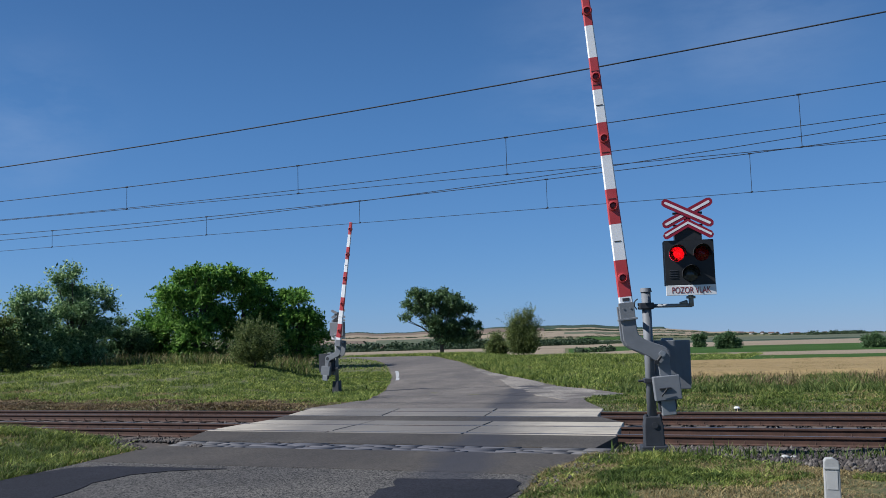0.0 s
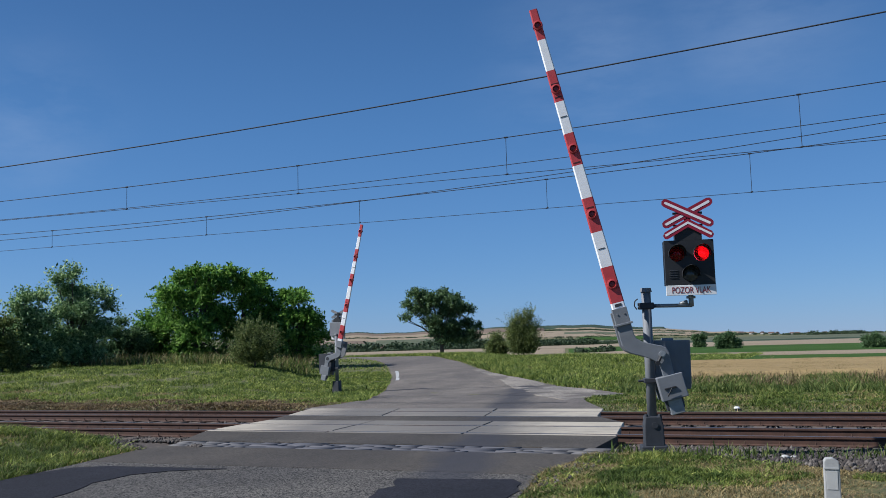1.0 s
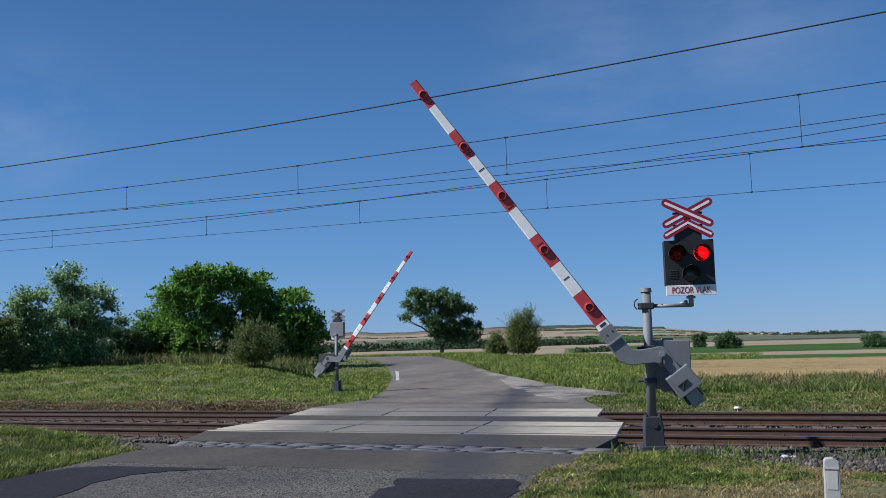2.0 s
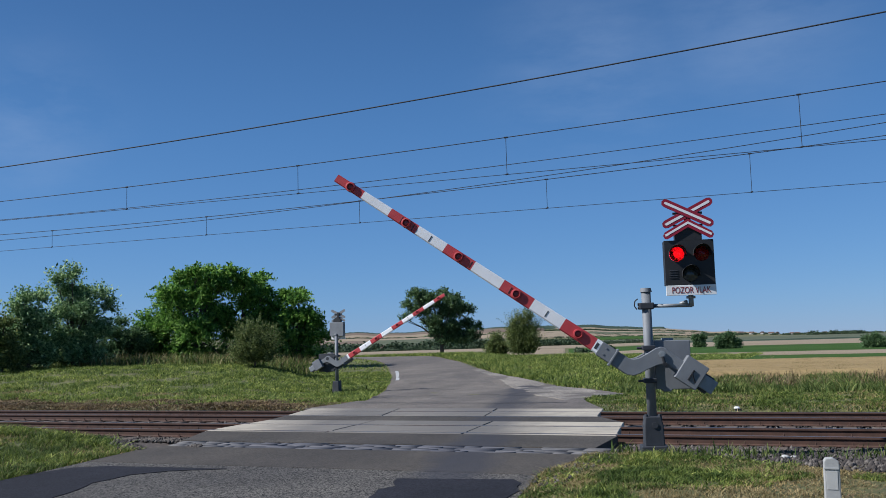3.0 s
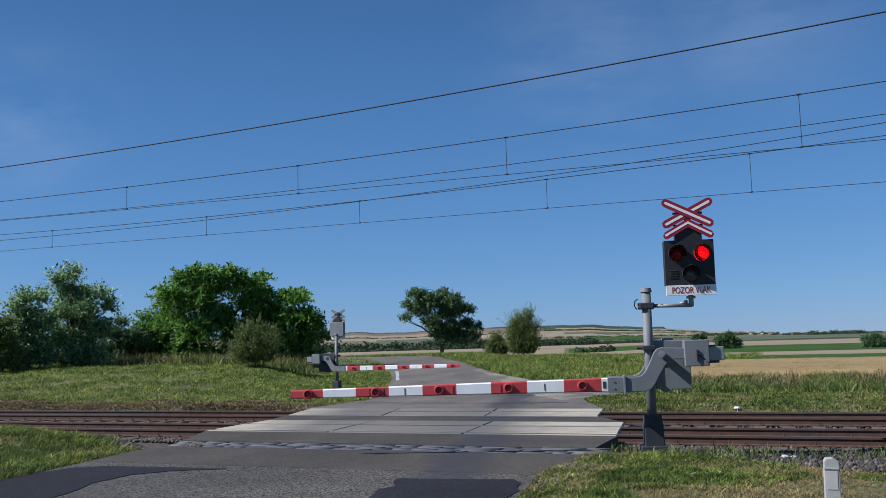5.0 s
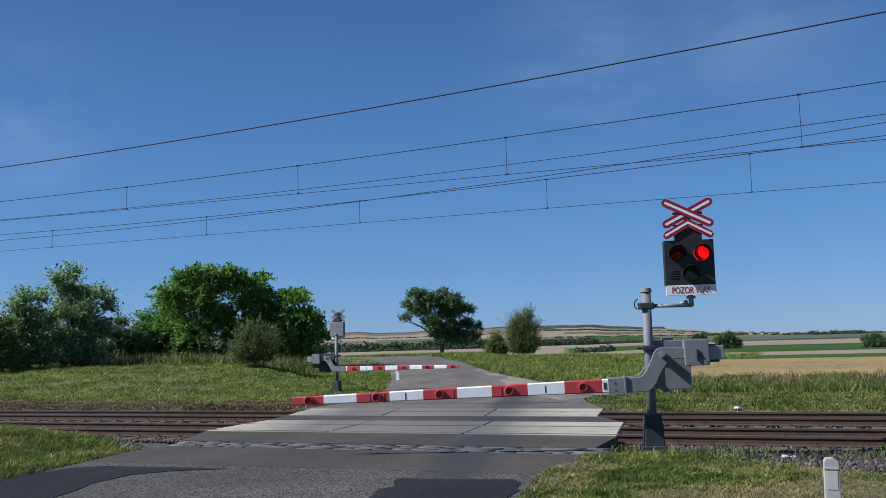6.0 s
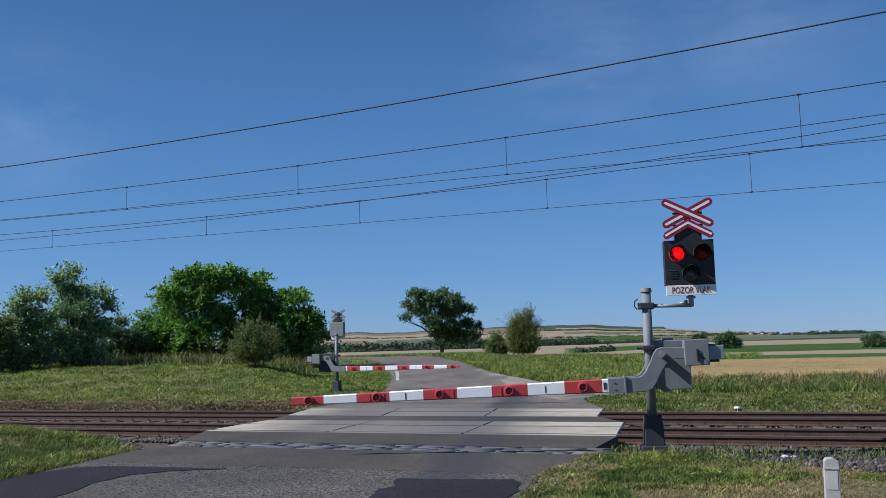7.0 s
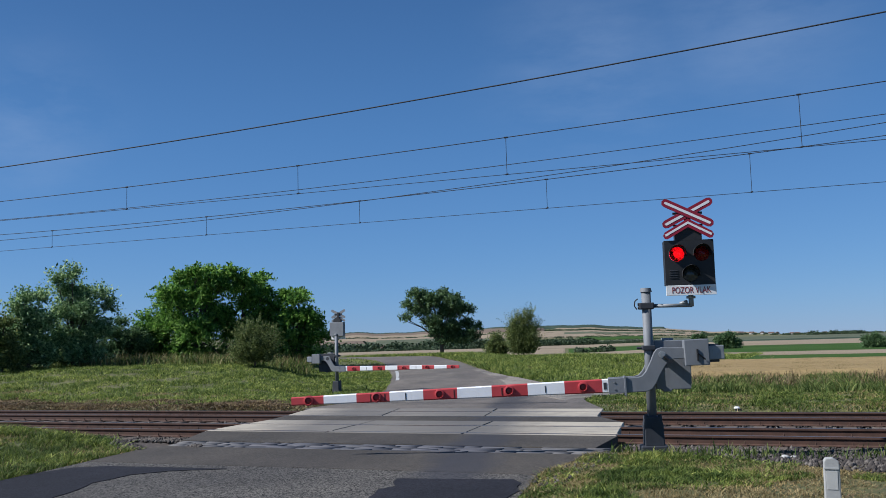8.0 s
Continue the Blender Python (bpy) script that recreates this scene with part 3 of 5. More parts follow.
def roads():
    fit_strip("road", "smooth worn asphalt approach before the railway", "road",
              [(-11.9, 12.45), (-12.2, 14.0), (-12.1, 14.72)], [(-3.9, 12.45), (-3.75, 14.0), (-3.8, 14.72)], M_ASPHALT, 0.0, 8, level=0.0)
    fit_strip("road", "smooth asphalt strip beside the near track", "road",
              [(-12.45, 15.66), (-13.3, 17.53)], [(-3.8, 15.56), (-3.88, 17.53)], M_ASPHALT, 0.004, 8, level=0.0)
    fit_strip("road", "coarse grey asphalt road in the foreground", "road",
              [(-6.5, -14.0), (-9.0, 0.0), (-11.45, 10.0), (-11.9, 12.45)], [(1.5, -14.0), (-0.9, 0.0), (-3.5, 10.4), (-3.9, 12.45)], M_ASPHALT_COARSE, -0.004, 8, level=0.0)
    fit_strip("road", "dusty asphalt between the two tracks", "road",
              [(-13.5, 20.36), (-13.83, 21.85)], [(-4.33, 20.36), (-5.2, 21.85)], M_ASPHALT, 0.0, 8, level=0.0)
    ys = [24.25, 26.3, 27.4, 28.5, 30.5, 33.3, 36.5, 38.5, 44.2, 48.5, 53, 57.5, 60, 62.5, 65, 67, 70, 74, 79, 84]
    fit_strip("road", "worn asphalt country road bending away over a crest", "road",
              [(float(np.interp(y, FAR_LY, FAR_LX)), y) for y in ys], [(float(np.interp(y, FAR_RY, FAR_RX)), y) for y in ys], M_ASPHALT_FAR, 0.045, 10)
    fit_strip("pavement", "dusty gravel spread on the road edge", "road",
              [(-7.7, 27.75), (-9.6, 31.2), (-12.0, 36.6), (-14.9, 43.0), (-18.0, 49.2), (-20.7, 54.1)], [(-7.2, 27.8), (-6.95, 31.2), (-9.1, 36.6), (-13.1, 43.0), (-17.2, 49.2), (-20.15, 54.1)], M_GRAVEL, 0.052, 6)
    fit_strip("road_patch", "dark asphalt repair patch on the road", "road patch",
              [(-5.0, 8.6), (-5.6, 11.7)], [(-3.3, 9.0), (-3.95, 11.95)], M_ASPHALT_NEW, 0.004, 5, level=0.0)
    fit_strip("road_patch", "dark asphalt band along the road edge", "road patch",
              [(-11.3, 8.6), (-11.4, 9.6), (-11.5, 10.4), (-11.6, 11.2), (-11.5, 11.7), (-10.9, 12.0)], [(-9.2, 8.6), (-9.5, 9.6), (-9.8, 10.4), (-9.85, 11.2), (-9.5, 11.7), (-8.7, 12.1)], M_ASPHALT_NEW, 0.004, 5, level=0.0)
    fit_strip("kerb", "weathered concrete strip across the road", "kerb",
              [(-12.05, 14.73), (-12.35, 15.65)], [(-3.78, 14.73), (-3.8, 15.55)], M_KERB, -0.012, 8, level=0.0)

    # broken slabs of the strip, each a little tilted, with dark joints between them
    rs = np.random.RandomState(17)
    v, q = [], []
    for row in range(5):
        y0 = 14.75 + 0.172 * row
        y1 = y0 + rs.uniform(0.12, 0.15)
        x = -12.1 - 0.3 * (y0 - 14.73)
        while x < -3.85:
            w = rs.uniform(0.10, 0.85)
            if rs.rand() < 0.80:
                z = np.full(4, rs.uniform(-0.003, 0.0))
                j = rs.uniform(-0.018, 0.018, 8)
                k = len(v)
                top = [(x + j[0], y0 + j[1], z[0]), (x + w + j[2], y0 + j[3], z[1]), (x + w + j[4], y1 + j[5], z[2]), (x + j[6], y1 + j[7], z[3])]
                v += top + [(a, b, -0.08) for a, b, _ in top]
                q += [(k, k + 1, k + 2, k + 3)] + [(k + i, k + 4 + i, k + 4 + (i + 1) % 4, k + (i + 1) % 4) for i in range(4)]
            x += w + rs.uniform(0.005, 0.04)
    tagged(new("kerb_slabs", tri_mesh("kerb_slabs", v, q, M_KERB_SLAB)), "broken concrete slabs with dark joints across the road", "kerb", "", "stuff")


roads()


# ---- railway ----
RAIL_Y = (17.85, 19.35, 21.75, 23.25)
RAIL_PROFILE = [(-0.036, 0.0), (-0.031, 0.0), (0.031, 0.0), (0.036, -0.006), (0.036, -0.036), (0.009, -0.05), (0.008, -0.14), (0.068, -0.158), (0.068, -0.17),
                (-0.068, -0.17), (-0.068, -0.158), (-0.008, -0.14), (-0.009, -0.05), (-0.036, -0.036), (-0.036, -0.006)]


def rail_part(parent, y, x0, x1):
    bm = bmesh.new()
    ends = []
    for x in (x0, x1):
        ends.append([bm.verts.new((x, y + a, b)) for a, b in RAIL_PROFILE])
    n = len(RAIL_PROFILE)
    for i in range(n):
        bm.faces.new((ends[0][i], ends[0][(i + 1) % n], ends[1][(i + 1) % n], ends[1][i]))
    bm.faces.new(ends[0][::-1]), bm.faces.new(ends[1])
    bmesh.ops.recalc_face_normals(bm, faces=bm.faces)
    rail = part("rail", bm, M_RUST, parent, "rusty steel rail with a worn running surface")
    bm = bmesh.new()
    box(bm, x0, x1, y - 0.027, y + 0.027, 0.0005, 0.003)
    part("running_surface", bm, M_HEAD, rail, "polished rail head")


def railway():
    bm = bmesh.new()
    box(bm, -0.14, 0.14, -1.25, 1.25, -0.22, 0.0, 0.02)
    sleeper_mesh = bpy.data.meshes.new("sleeper")
    bm.to_mesh(sleeper_mesh), bm.free()
    sleeper_mesh.materials.append(M_SLEEPER)
    bm = bmesh.new()
    box(bm, -0.075, 0.075, -0.15, 0.15, -0.006, 0.006)
    for s in (-1, 1):
        box(bm, -0.045, 0.045, s * 0.10 - 0.03, s * 0.10 + 0.03, 0.0, 0.035, 0.008)
        rod(bm, (0, s * 0.105, 0.0), (0, s * 0.105, 0.085), 0.016, 0.012, 6)
    clip_mesh = bpy.data.meshes.new("rail_clip")
    bm.to_mesh(clip_mesh), bm.free()
    clip_mesh.materials.append(M_RUST)
    for ya, yb in ((RAIL_Y[0], RAIL_Y[1]), (RAIL_Y[2], RAIL_Y[3])):
        mid = (ya + yb) / 2
        track = thing("railway_track", "rusty railway track on concrete sleepers in grey ballast", "railway track", pose(0, mid, 0), "parallel railway tracks")
        for y in (ya, yb):
            rail_part(track, y - mid, -140.0, 90.0)
        x = -46.0
        while x < 16.0:
            if not (-13.2 < x < -5.0):
                s = part("sleeper", sleeper_mesh, None, track, "", pose(x, 0, -0.175))
                for y in (ya, yb):
                    part("rail_clip", clip_mesh, None, s, "", pose(0, y - mid, 0.0))
            x += 0.6
    # ballast bed
    xs = np.linspace(-140, 90, 460)
    ys = np.array([15.0, 15.5, 16.1, 17.2, 17.9, 18.6, 19.3, 19.8, 20.55, 21.3, 21.8, 22.5, 23.2, 23.6, 24.0, 24.3, 24.6])
    zs = np.array([-0.22, -0.13, -0.17, -0.215, -0.215, -0.215, -0.215, -0.22, -0.25, -0.22, -0.215, -0.215, -0.215, -0.215, -0.24, -0.3, -0.40])
    X, Y = np.meshgrid(xs, ys)
    rs = np.random.RandomState(3)
    Z = zs[:, None] + rs.uniform(-0.02, 0.02, X.shape)
    Z = np.where((X < -11.5) & (Y < 17.0), np.minimum(Z, land(X, Y) - 0.05), Z)
    i = np.arange(X.size).reshape(X.shape)
    q = np.stack([i[:-1, :-1], i[:-1, 1:], i[1:, 1:], i[1:, :-1]], -1).reshape(-1, 4)
    me = tri_mesh("ballast_bed", np.stack([X, Y, Z], -1).reshape(-1, 3), q, M_BALLAST)
    tagged(new("ballast_bed", me), "grey crushed stone ballast bed under the tracks", "ballast", "", "stuff")
    # loose stones
    n = 34000
    cx = rs.uniform(-30, 5, n)
    cy = np.where(rs.rand(n) < 0.66, rs.uniform(15.15, 17.75, n), rs.uniform(17.9, 24.5, n))
    keep = ~((cx > -13.35) & (cx < -3.9))
    cx, cy = cx[keep], cy[keep]
    cz = np.interp(cy, ys, zs) + 0.012
    cz = np.where((cx < -11.5) & (cy < 17.0), np.minimum(cz, land(cx, cy) - 0.03), cz)
    octa = np.array([(1, 0, 0), (-1, 0, 0), (0, 1, 0), (0, -1, 0), (0, 0, 1), (0, 0, -1)], float)
    tri = np.array([(0, 2, 4), (2, 1, 4), (1, 3, 4), (3, 0, 4), (2, 0, 5), (1, 2, 5), (3, 1, 5), (0, 3, 5)])
    ax, ay = rs.uniform(-17.5, -11.2, 9000), rs.uniform(14.1, 16.4, 9000)
    corner = (ay + 0.75 * (ax + 12.3) > 14.1 + rs.uniform(-0.3, 0.3, 9000)) & (ax < np.interp(ay, [14, 14.55, 14.62, 14.96, 15.0, 17.5], [-12.2, -11.97, -11.25, -11.35, -12.2, -13.3]))
    ax, ay = ax[corner], ay[corner]
    bx, by = rs.uniform(-3.9, -3.2, 420), 16.0 - 4.5 * rs.rand(420) ** 1.6
    edge = bx > np.interp(by, [10.2, 12.5, 14, 14.6, 17.5], [-3.5, -3.9, -3.75, -3.8, -3.9]) - 0.08 + 0.04 + 0.3 * rs.rand(420) ** 2
    bx, by = bx[edge & (bx < -3.3)], by[edge & (bx < -3.3)]
    cz = np.concatenate([cz, land(ax, ay) + 0.02, land(bx, by) + 0.006])
    cx, cy = np.concatenate([cx, ax, bx]), np.concatenate([cy, ay, by])
    ex, ey = rs.uniform(-2.4, 4.0, 5200), rs.uniform(13.4, 15.6, 5200)
    spill = ey > np.interp(ex, [-2.4, -1.2, 0.3], [15.1, 14.6, 13.7]) + rs.uniform(-0.1, 0.5, 5200)
    cx, cy, cz = np.concatenate([ex[spill], cx]), np.concatenate([ey[spill], cy]), np.concatenate([np.maximum(land(ex, ey), np.interp(ey, ys, zs))[spill] + 0.015, cz])
    m = len(cx)
    size = rs.uniform(0.022, 0.052, (m, 1, 1))
    size[-len(ax) - len(bx):-len(bx)] *= 1.35
    v = octa[None] * rs.uniform(0.6, 1.3, (m, 6, 3)) * size
    a = rs.uniform(0, 6.28, m)
    ca, sa = np.cos(a)[:, None], np.sin(a)[:, None]
    v = np.stack([v[..., 0] * ca - v[..., 1] * sa, v[..., 0] * sa + v[..., 1] * ca, v[..., 2] + 0.3 * v[..., 0]], -1)
    v += np.stack([cx, cy, cz], -1)[:, None]
    t = tri[None] + 6 * np.arange(m)[:, None, None]
    st = Mat("loose_stone", 0.95)
    st.colour(st.ramp(st.island(), [(0, (0.024, 0.020, 0.018)), (0.7, (0.066, 0.056, 0.048)), (1, (0.15, 0.132, 0.112))]))
    me = tri_mesh("ballast_stones", v.reshape(-1, 3), t.reshape(-1, 3), st.m)
    tagged(new("ballast_stones", me), "loose grey and brown crushed stones beside the rails", "ballast", "", "stuff")


railway()


def crossing_panels():
    """Skewed concrete panels beside and between the rails."""
    crossing = thing("crossing_deck", "light concrete level crossing deck with worn dark wheel tracks", "crossing deck", None, "", "structure")
    right = lambda y: -3.88 - 0.157 * (y - 17.55) if y < 21 else -5.27 - 0.17 * (y - 21.9)
    left = lambda y: -13.33 - 0.06 * (y - 17.55) if y < 21 else -13.85 - 0.30 * (y - 21.9)
    for k, (y0, y1) in enumerate(((17.55, 17.76), (17.97, 19.23), (19.48, 20.40), (21.92, 23.12), (23.38, 24.25))):
        n = 3
        for j in range(n):
            def at(f, y, g):
                return left(y) + (right(y) - left(y)) * f + g
            a, b = j / n, (j + 1) / n
            bm = bmesh.new()
            low = [bm.verts.new((x, y, -0.2)) for x, y in ((at(a, y0, 0.012), y0), (at(b, y0, -0.012), y0), (at(b, y1, -0.012), y1), (at(a, y1, 0.012), y1))]
            f = bm.faces.new(low)
            r = bmesh.ops.extrude_face_region(bm, geom=[f])
            bmesh.ops.translate(bm, vec=(0, 0, 0.203 + 0.004 * ((j + k) % 2)), verts=[g for g in r["geom"] if isinstance(g, bmesh.types.BMVert)])
            bmesh.ops.recalc_face_normals(bm, faces=bm.faces)
            top = [e for e in bm.edges if all(v.co.z > -0.1 for v in e.verts)]
            bmesh.ops.bevel(bm, geom=top, offset=0.012, segments=1, affect="EDGES")
            part("panel", bm, M_CONC, crossing)


crossing_panels()

# ---- barriers ----
BOOM = []


def barrier(m, label, arm_keys, dx=0.0, dy=0.0):
    """A crossing barrier: pole, drive box and a swinging arm; local x runs away from the boom, the front is -y."""
    b = thing("crossing_barrier", label, "barrier", m, "crossing barriers")
    bm = bmesh.new()
    rod(bm, (0, 0, 0.5), (0, 0, 2.60), 0.078, seg=24)
    pole = smooth(part("pole", bm, M_GREY, b, "grey painted steel pole"))
    bm = bmesh.new()
    rod(bm, (0, 0, 2.59), (0, 0, 2.655), 0.10, 0.085, 24)
    part("pole_cap", bm, M_GREY, pole)
    bm = slab([(-0.15, 0.06), (0.17, 0.06), (0.16, 0.40), (0.125, 0.54), (-0.125, 0.54), (-0.145, 0.40)], -0.17, 0.17, 0.015)
    ped = part("pedestal", bm, M_GREY_DARK, b, "dark grey cast pedestal")
    bm = bmesh.new()
    box(bm, -0.21, 0.21, -0.21, 0.21, -0.25, 0.07, 0.02)
    part("foot_plate", bm, M_GREY_DARK, ped)
    for sx in (-1, 1):
        bm = bmesh.new()
        rod(bm, (sx * 0.11, -0.13, 0.50), (sx * 0.11, -0.13, 0.575), 0.035, 0.03, 8)
        part("bolt", bm, M_GREY_DARK, ped)
    bm = bmesh.new()
    rod(bm, (0.02, -0.185, 0.40), (0.02, -0.165, 0.40), 0.05, seg=12)
    part("cover_plate", bm, M_GREY_DARK, ped)
    # drive box behind the arm
    back = 0.0 if dy else 0.19
    bm = slab([(0.09, 1.78), (0.68, 1.77), (0.67, 1.02), (0.655, 0.965), (0.36, 0.965), (0.33, 0.93), (0.22, 0.93), (0.19, 0.965), (0.09, 0.975)], back - 0.20, back + 0.085, 0.012)
    bmesh.ops.translate(bm, vec=(dx, 0, 0), verts=[v for v in bm.verts if v.co.x > 0.15])
    drive = part("drive_box", bm, M_GREY_DARK if dy else M_GREY, b, "grey painted steel drive housing")
    bm = bmesh.new()
    box(bm, 0.24, 0.42, back - 0.12, back + 0.07, 1.775, 1.815, 0.008)
    part("lid_hinge", bm, M_GALV, drive)
    for z in (1.12, 1.66):
        bm = bmesh.new()
        box(bm, -0.11, 0.10, -0.11, 0.11, z - 0.04, z + 0.04, 0.012)
        part("clamp", bm, M_GREY_DARK, pole)
        bm = bmesh.new()
        rod(bm, (-0.20, -0.05, z), (-0.09, -0.05, z), 0.022, seg=8)
        part("clamp_bolt", bm, M_GREY_DARK, pole)
    bm = bmesh.new()
    rod(bm, (0.168 + dx, -0.34 + 0.1 * dy, 1.552), (0.168 + dx, -0.16 + back + 0.7 * dy, 1.552), 0.075, seg=20)
    part("axle", bm, M_GREY_DARK, drive)
    # the swinging arm; its origin is the axle
    y0, y1 = -0.085, 0.065
    outline = [(-0.86, -0.345), (-0.42, -0.345), (-0.35, -0.325), (-0.28, -0.25), (-0.20, -0.10), (-0.14, 0.03), (-0.085, 0.095), (0.0, 0.118), (0.10, 0.105), (0.37, 0.095),
               (0.37, -0.085), (0.18, -0.085), (0.11, -0.105), (0.03, -0.19), (-0.06, -0.33), (-0.13, -0.46), (-0.20, -0.545), (-0.29, -0.585), (-0.86, -0.585)]
    arm = part("arm", slab(outline, y0, -0.03, 0.012), M_GREY, b, "curved grey steel barrier arm", pose(0.168 + dx, -0.318 + dy, 1.552))
    part("rear_arm", slab(outline, 0.42 - 1.7 * dy, 0.47 - 1.7 * dy, 0.012), M_GREY, arm, "second curved grey arm behind the pole")
    bm = bmesh.new()
    rod(bm, (-0.78, 0.05 - 0.17 * dy, -0.468), (-0.78, 0.44 - 1.7 * dy, -0.468), 0.045, seg=12)
    part("cross_tube", bm, M_GREY, arm)
    bm = bmesh.new()
    box(bm, 0.345, 0.735, -0.15, 0.06, -0.205, 0.215, 0.012)
    part("counterweight", bm, M_GREY, arm)
    bm = bmesh.new()
    box(bm, 0.345, 0.735, 0.415 - 1.75 * dy, 0.55 - 1.75 * dy, -0.205, 0.215, 0.012)
    part("counterweight", bm, M_GREY, arm)
    bm = bmesh.new()
    box(bm, 0.735, 0.98, -0.09, 0.06, -0.125, 0.10, 0.012)
    part("counterweight_block", bm, M_GALV, arm)
    bm = bmesh.new()
    box(bm, 0.735, 0.90, -0.07, 0.055, -0.165, 0.125, 0.01)
    part("weight_bracket", bm, M_GREY_DARK, arm)
    bm = bmesh.new()
    box(bm, 0.53, 0.56, -0.175, -0.15, -0.13, 0.06, 0.006)
    rod(bm, (0.545, -0.20, -0.01), (0.66, -0.175, -0.11), 0.012, seg=6)
    part("lock_handle", bm, M_BLACK, arm)
    bm = bmesh.new()
    rod(bm, (-0.005, -0.115, 0.0), (-0.005, -0.085, 0.0), 0.055, seg=20)
    rod(bm, (-0.005, -0.125, 0.0), (-0.005, -0.115, 0.0), 0.036, seg=16)
    part("axle_cap", bm, M_GALV, arm)
    bm = bmesh.new()
    rod(bm, (0.02, -0.125, -0.03), (0.115, -0.125, -0.115), 0.022, 0.026, seg=10)
    rod(bm, (0.115, -0.15, -0.115), (0.115, -0.09, -0.115), 0.036, seg=12)
    part("release_lever", bm, M_BLACK, arm, "short black release lever")
    bm = bmesh.new()
    box(bm, -0.90, -0.62, -0.105, 0.075, -0.585, -0.345, 0.005)
    box(bm, -0.645, -0.61, -0.115, 0.085, -0.63, -0.315, 0.006)
    for sz in (-0.52, -0.41):
        rod(bm, (-0.80, -0.115, sz), (-0.80, -0.10, sz), 0.014, seg=8)
    part("boom_socket", bm, M_GREY, arm)
    # boom: cap, then nine striped sections
    zc = -0.461
    edges = [0.996, 1.607, 2.208, 2.801, 3.374, 3.942, 4.509, 5.071, 5.632, 6.187]
    lamps = {0: 1.306, 2: 2.513, 4: 3.665, 6: 4.729, 8: 5.887}

    def section(x0, x1):
        bm = bmesh.new()
        ends = []
        for x in (x0, x1):
            h = 0.112 + (0.070 - 0.112) * (x - 0.9) / 5.3
            d = 0.055 + (0.035 - 0.055) * (x - 0.9) / 5.3
            c = 0.018
            ends.append([bm.verts.new((-x, yy, zc + zz)) for yy, zz in ((-d, -h + c), (-d, h - c), (-d + c, h), (d - c, h), (d, h - c), (d, -h + c), (d - c, -h), (-d + c, -h))])
        for i in range(8):
            bm.faces.new((ends[0][i], ends[0][(i + 1) % 8], ends[1][(i + 1) % 8], ends[1][i]))
        bm.faces.new(ends[0][::-1]), bm.faces.new(ends[1])
        bmesh.ops.recalc_face_normals(bm, faces=bm.faces)
        return bm

    cap = part("boom_cap", section(0.88, 0.996), M_WHITE, arm, "white boom end collar")
    bm = bmesh.new()
    box(bm, -0.975, -0.925, -0.062, -0.050, zc - 0.055, zc + 0.055, 0.002)
    part("maker_plate", bm, M_GREY_DARK, cap, "small dark plate")
    for k in range(9):
        red = k % 2 == 0
        s = part("boom_stripe", section(edges[k], edges[k + 1]), M_RED if red else M_WHITE, arm, "red painted boom section" if red else "white painted boom section")
        mid = (edges[k] + edges[k + 1]) / 2
        d = 0.055 - 0.02 * (mid - 0.9) / 5.3
        if red:
            mid = lamps[k]
            for side in (-1, 1):
                bm = bmesh.new()
                rings = [[bm.verts.new((-mid + r * math.cos(i * math.tau / 24), side * (d + o), zc + r * math.sin(i * math.tau / 24))) for i in range(24)]
                         for r, o in ((0.086, -0.002), (0.082, 0.034), (0.060, 0.040), (0.054, 0.012), (0.030, 0.020))]
                for ra, rb in zip(rings, rings[1:-1]):
                    for i in range(24):
                        bm.faces.new((ra[i], ra[(i + 1) % 24], rb[(i + 1) % 24], rb[i]))
                glass = bmesh.new()
                lens = [[glass.verts.new(w.co) for w in ring] for ring in rings[3:]]
                for i in range(24):
                    glass.faces.new((lens[0][i], lens[0][(i + 1) % 24], lens[1][(i + 1) % 24], lens[1][i]))
                glass.faces.new(lens[1])
                for w in rings[4]:
                    bm.verts.remove(w)
                bmesh.ops.recalc_face_normals(bm, faces=bm.faces)
                bmesh.ops.recalc_face_normals(glass, faces=glass.faces)
                part("boom_lamp", bm, M_RED, s, "round red boom lamp rim")
                part("lamp_glass", glass, M_BACK_RED, s, "dark red lamp glass")
                for x in {2: (mid - -0.12,), 4: (edges[4] + 0.05,), 6: (mid - 0.14, mid + 0.10)}.get(k, ()):
                    bm = bmesh.new()
                    box(bm, -x - 0.009, -x + 0.009, side * d - 0.005, side * d + 0.005, zc - 0.065, zc + 0.055, 0.002)
                    part("boom_strap", bm, M_RIM, s)
            mid = (edges[k] + edges[k + 1]) / 2
        if k in (1, 5):
            for side in (-1, 1):
                bm = bmesh.new()
                box(bm, -mid - 0.02, -mid - 0.005, side * d - 0.006, side * d + 0.006, zc - 0.06, zc + 0.05, 0.002)
                part("boom_strap", bm, M_GREY_DARK, s)
    BOOM.append((arm, arm_keys, dx, dy))
    return b


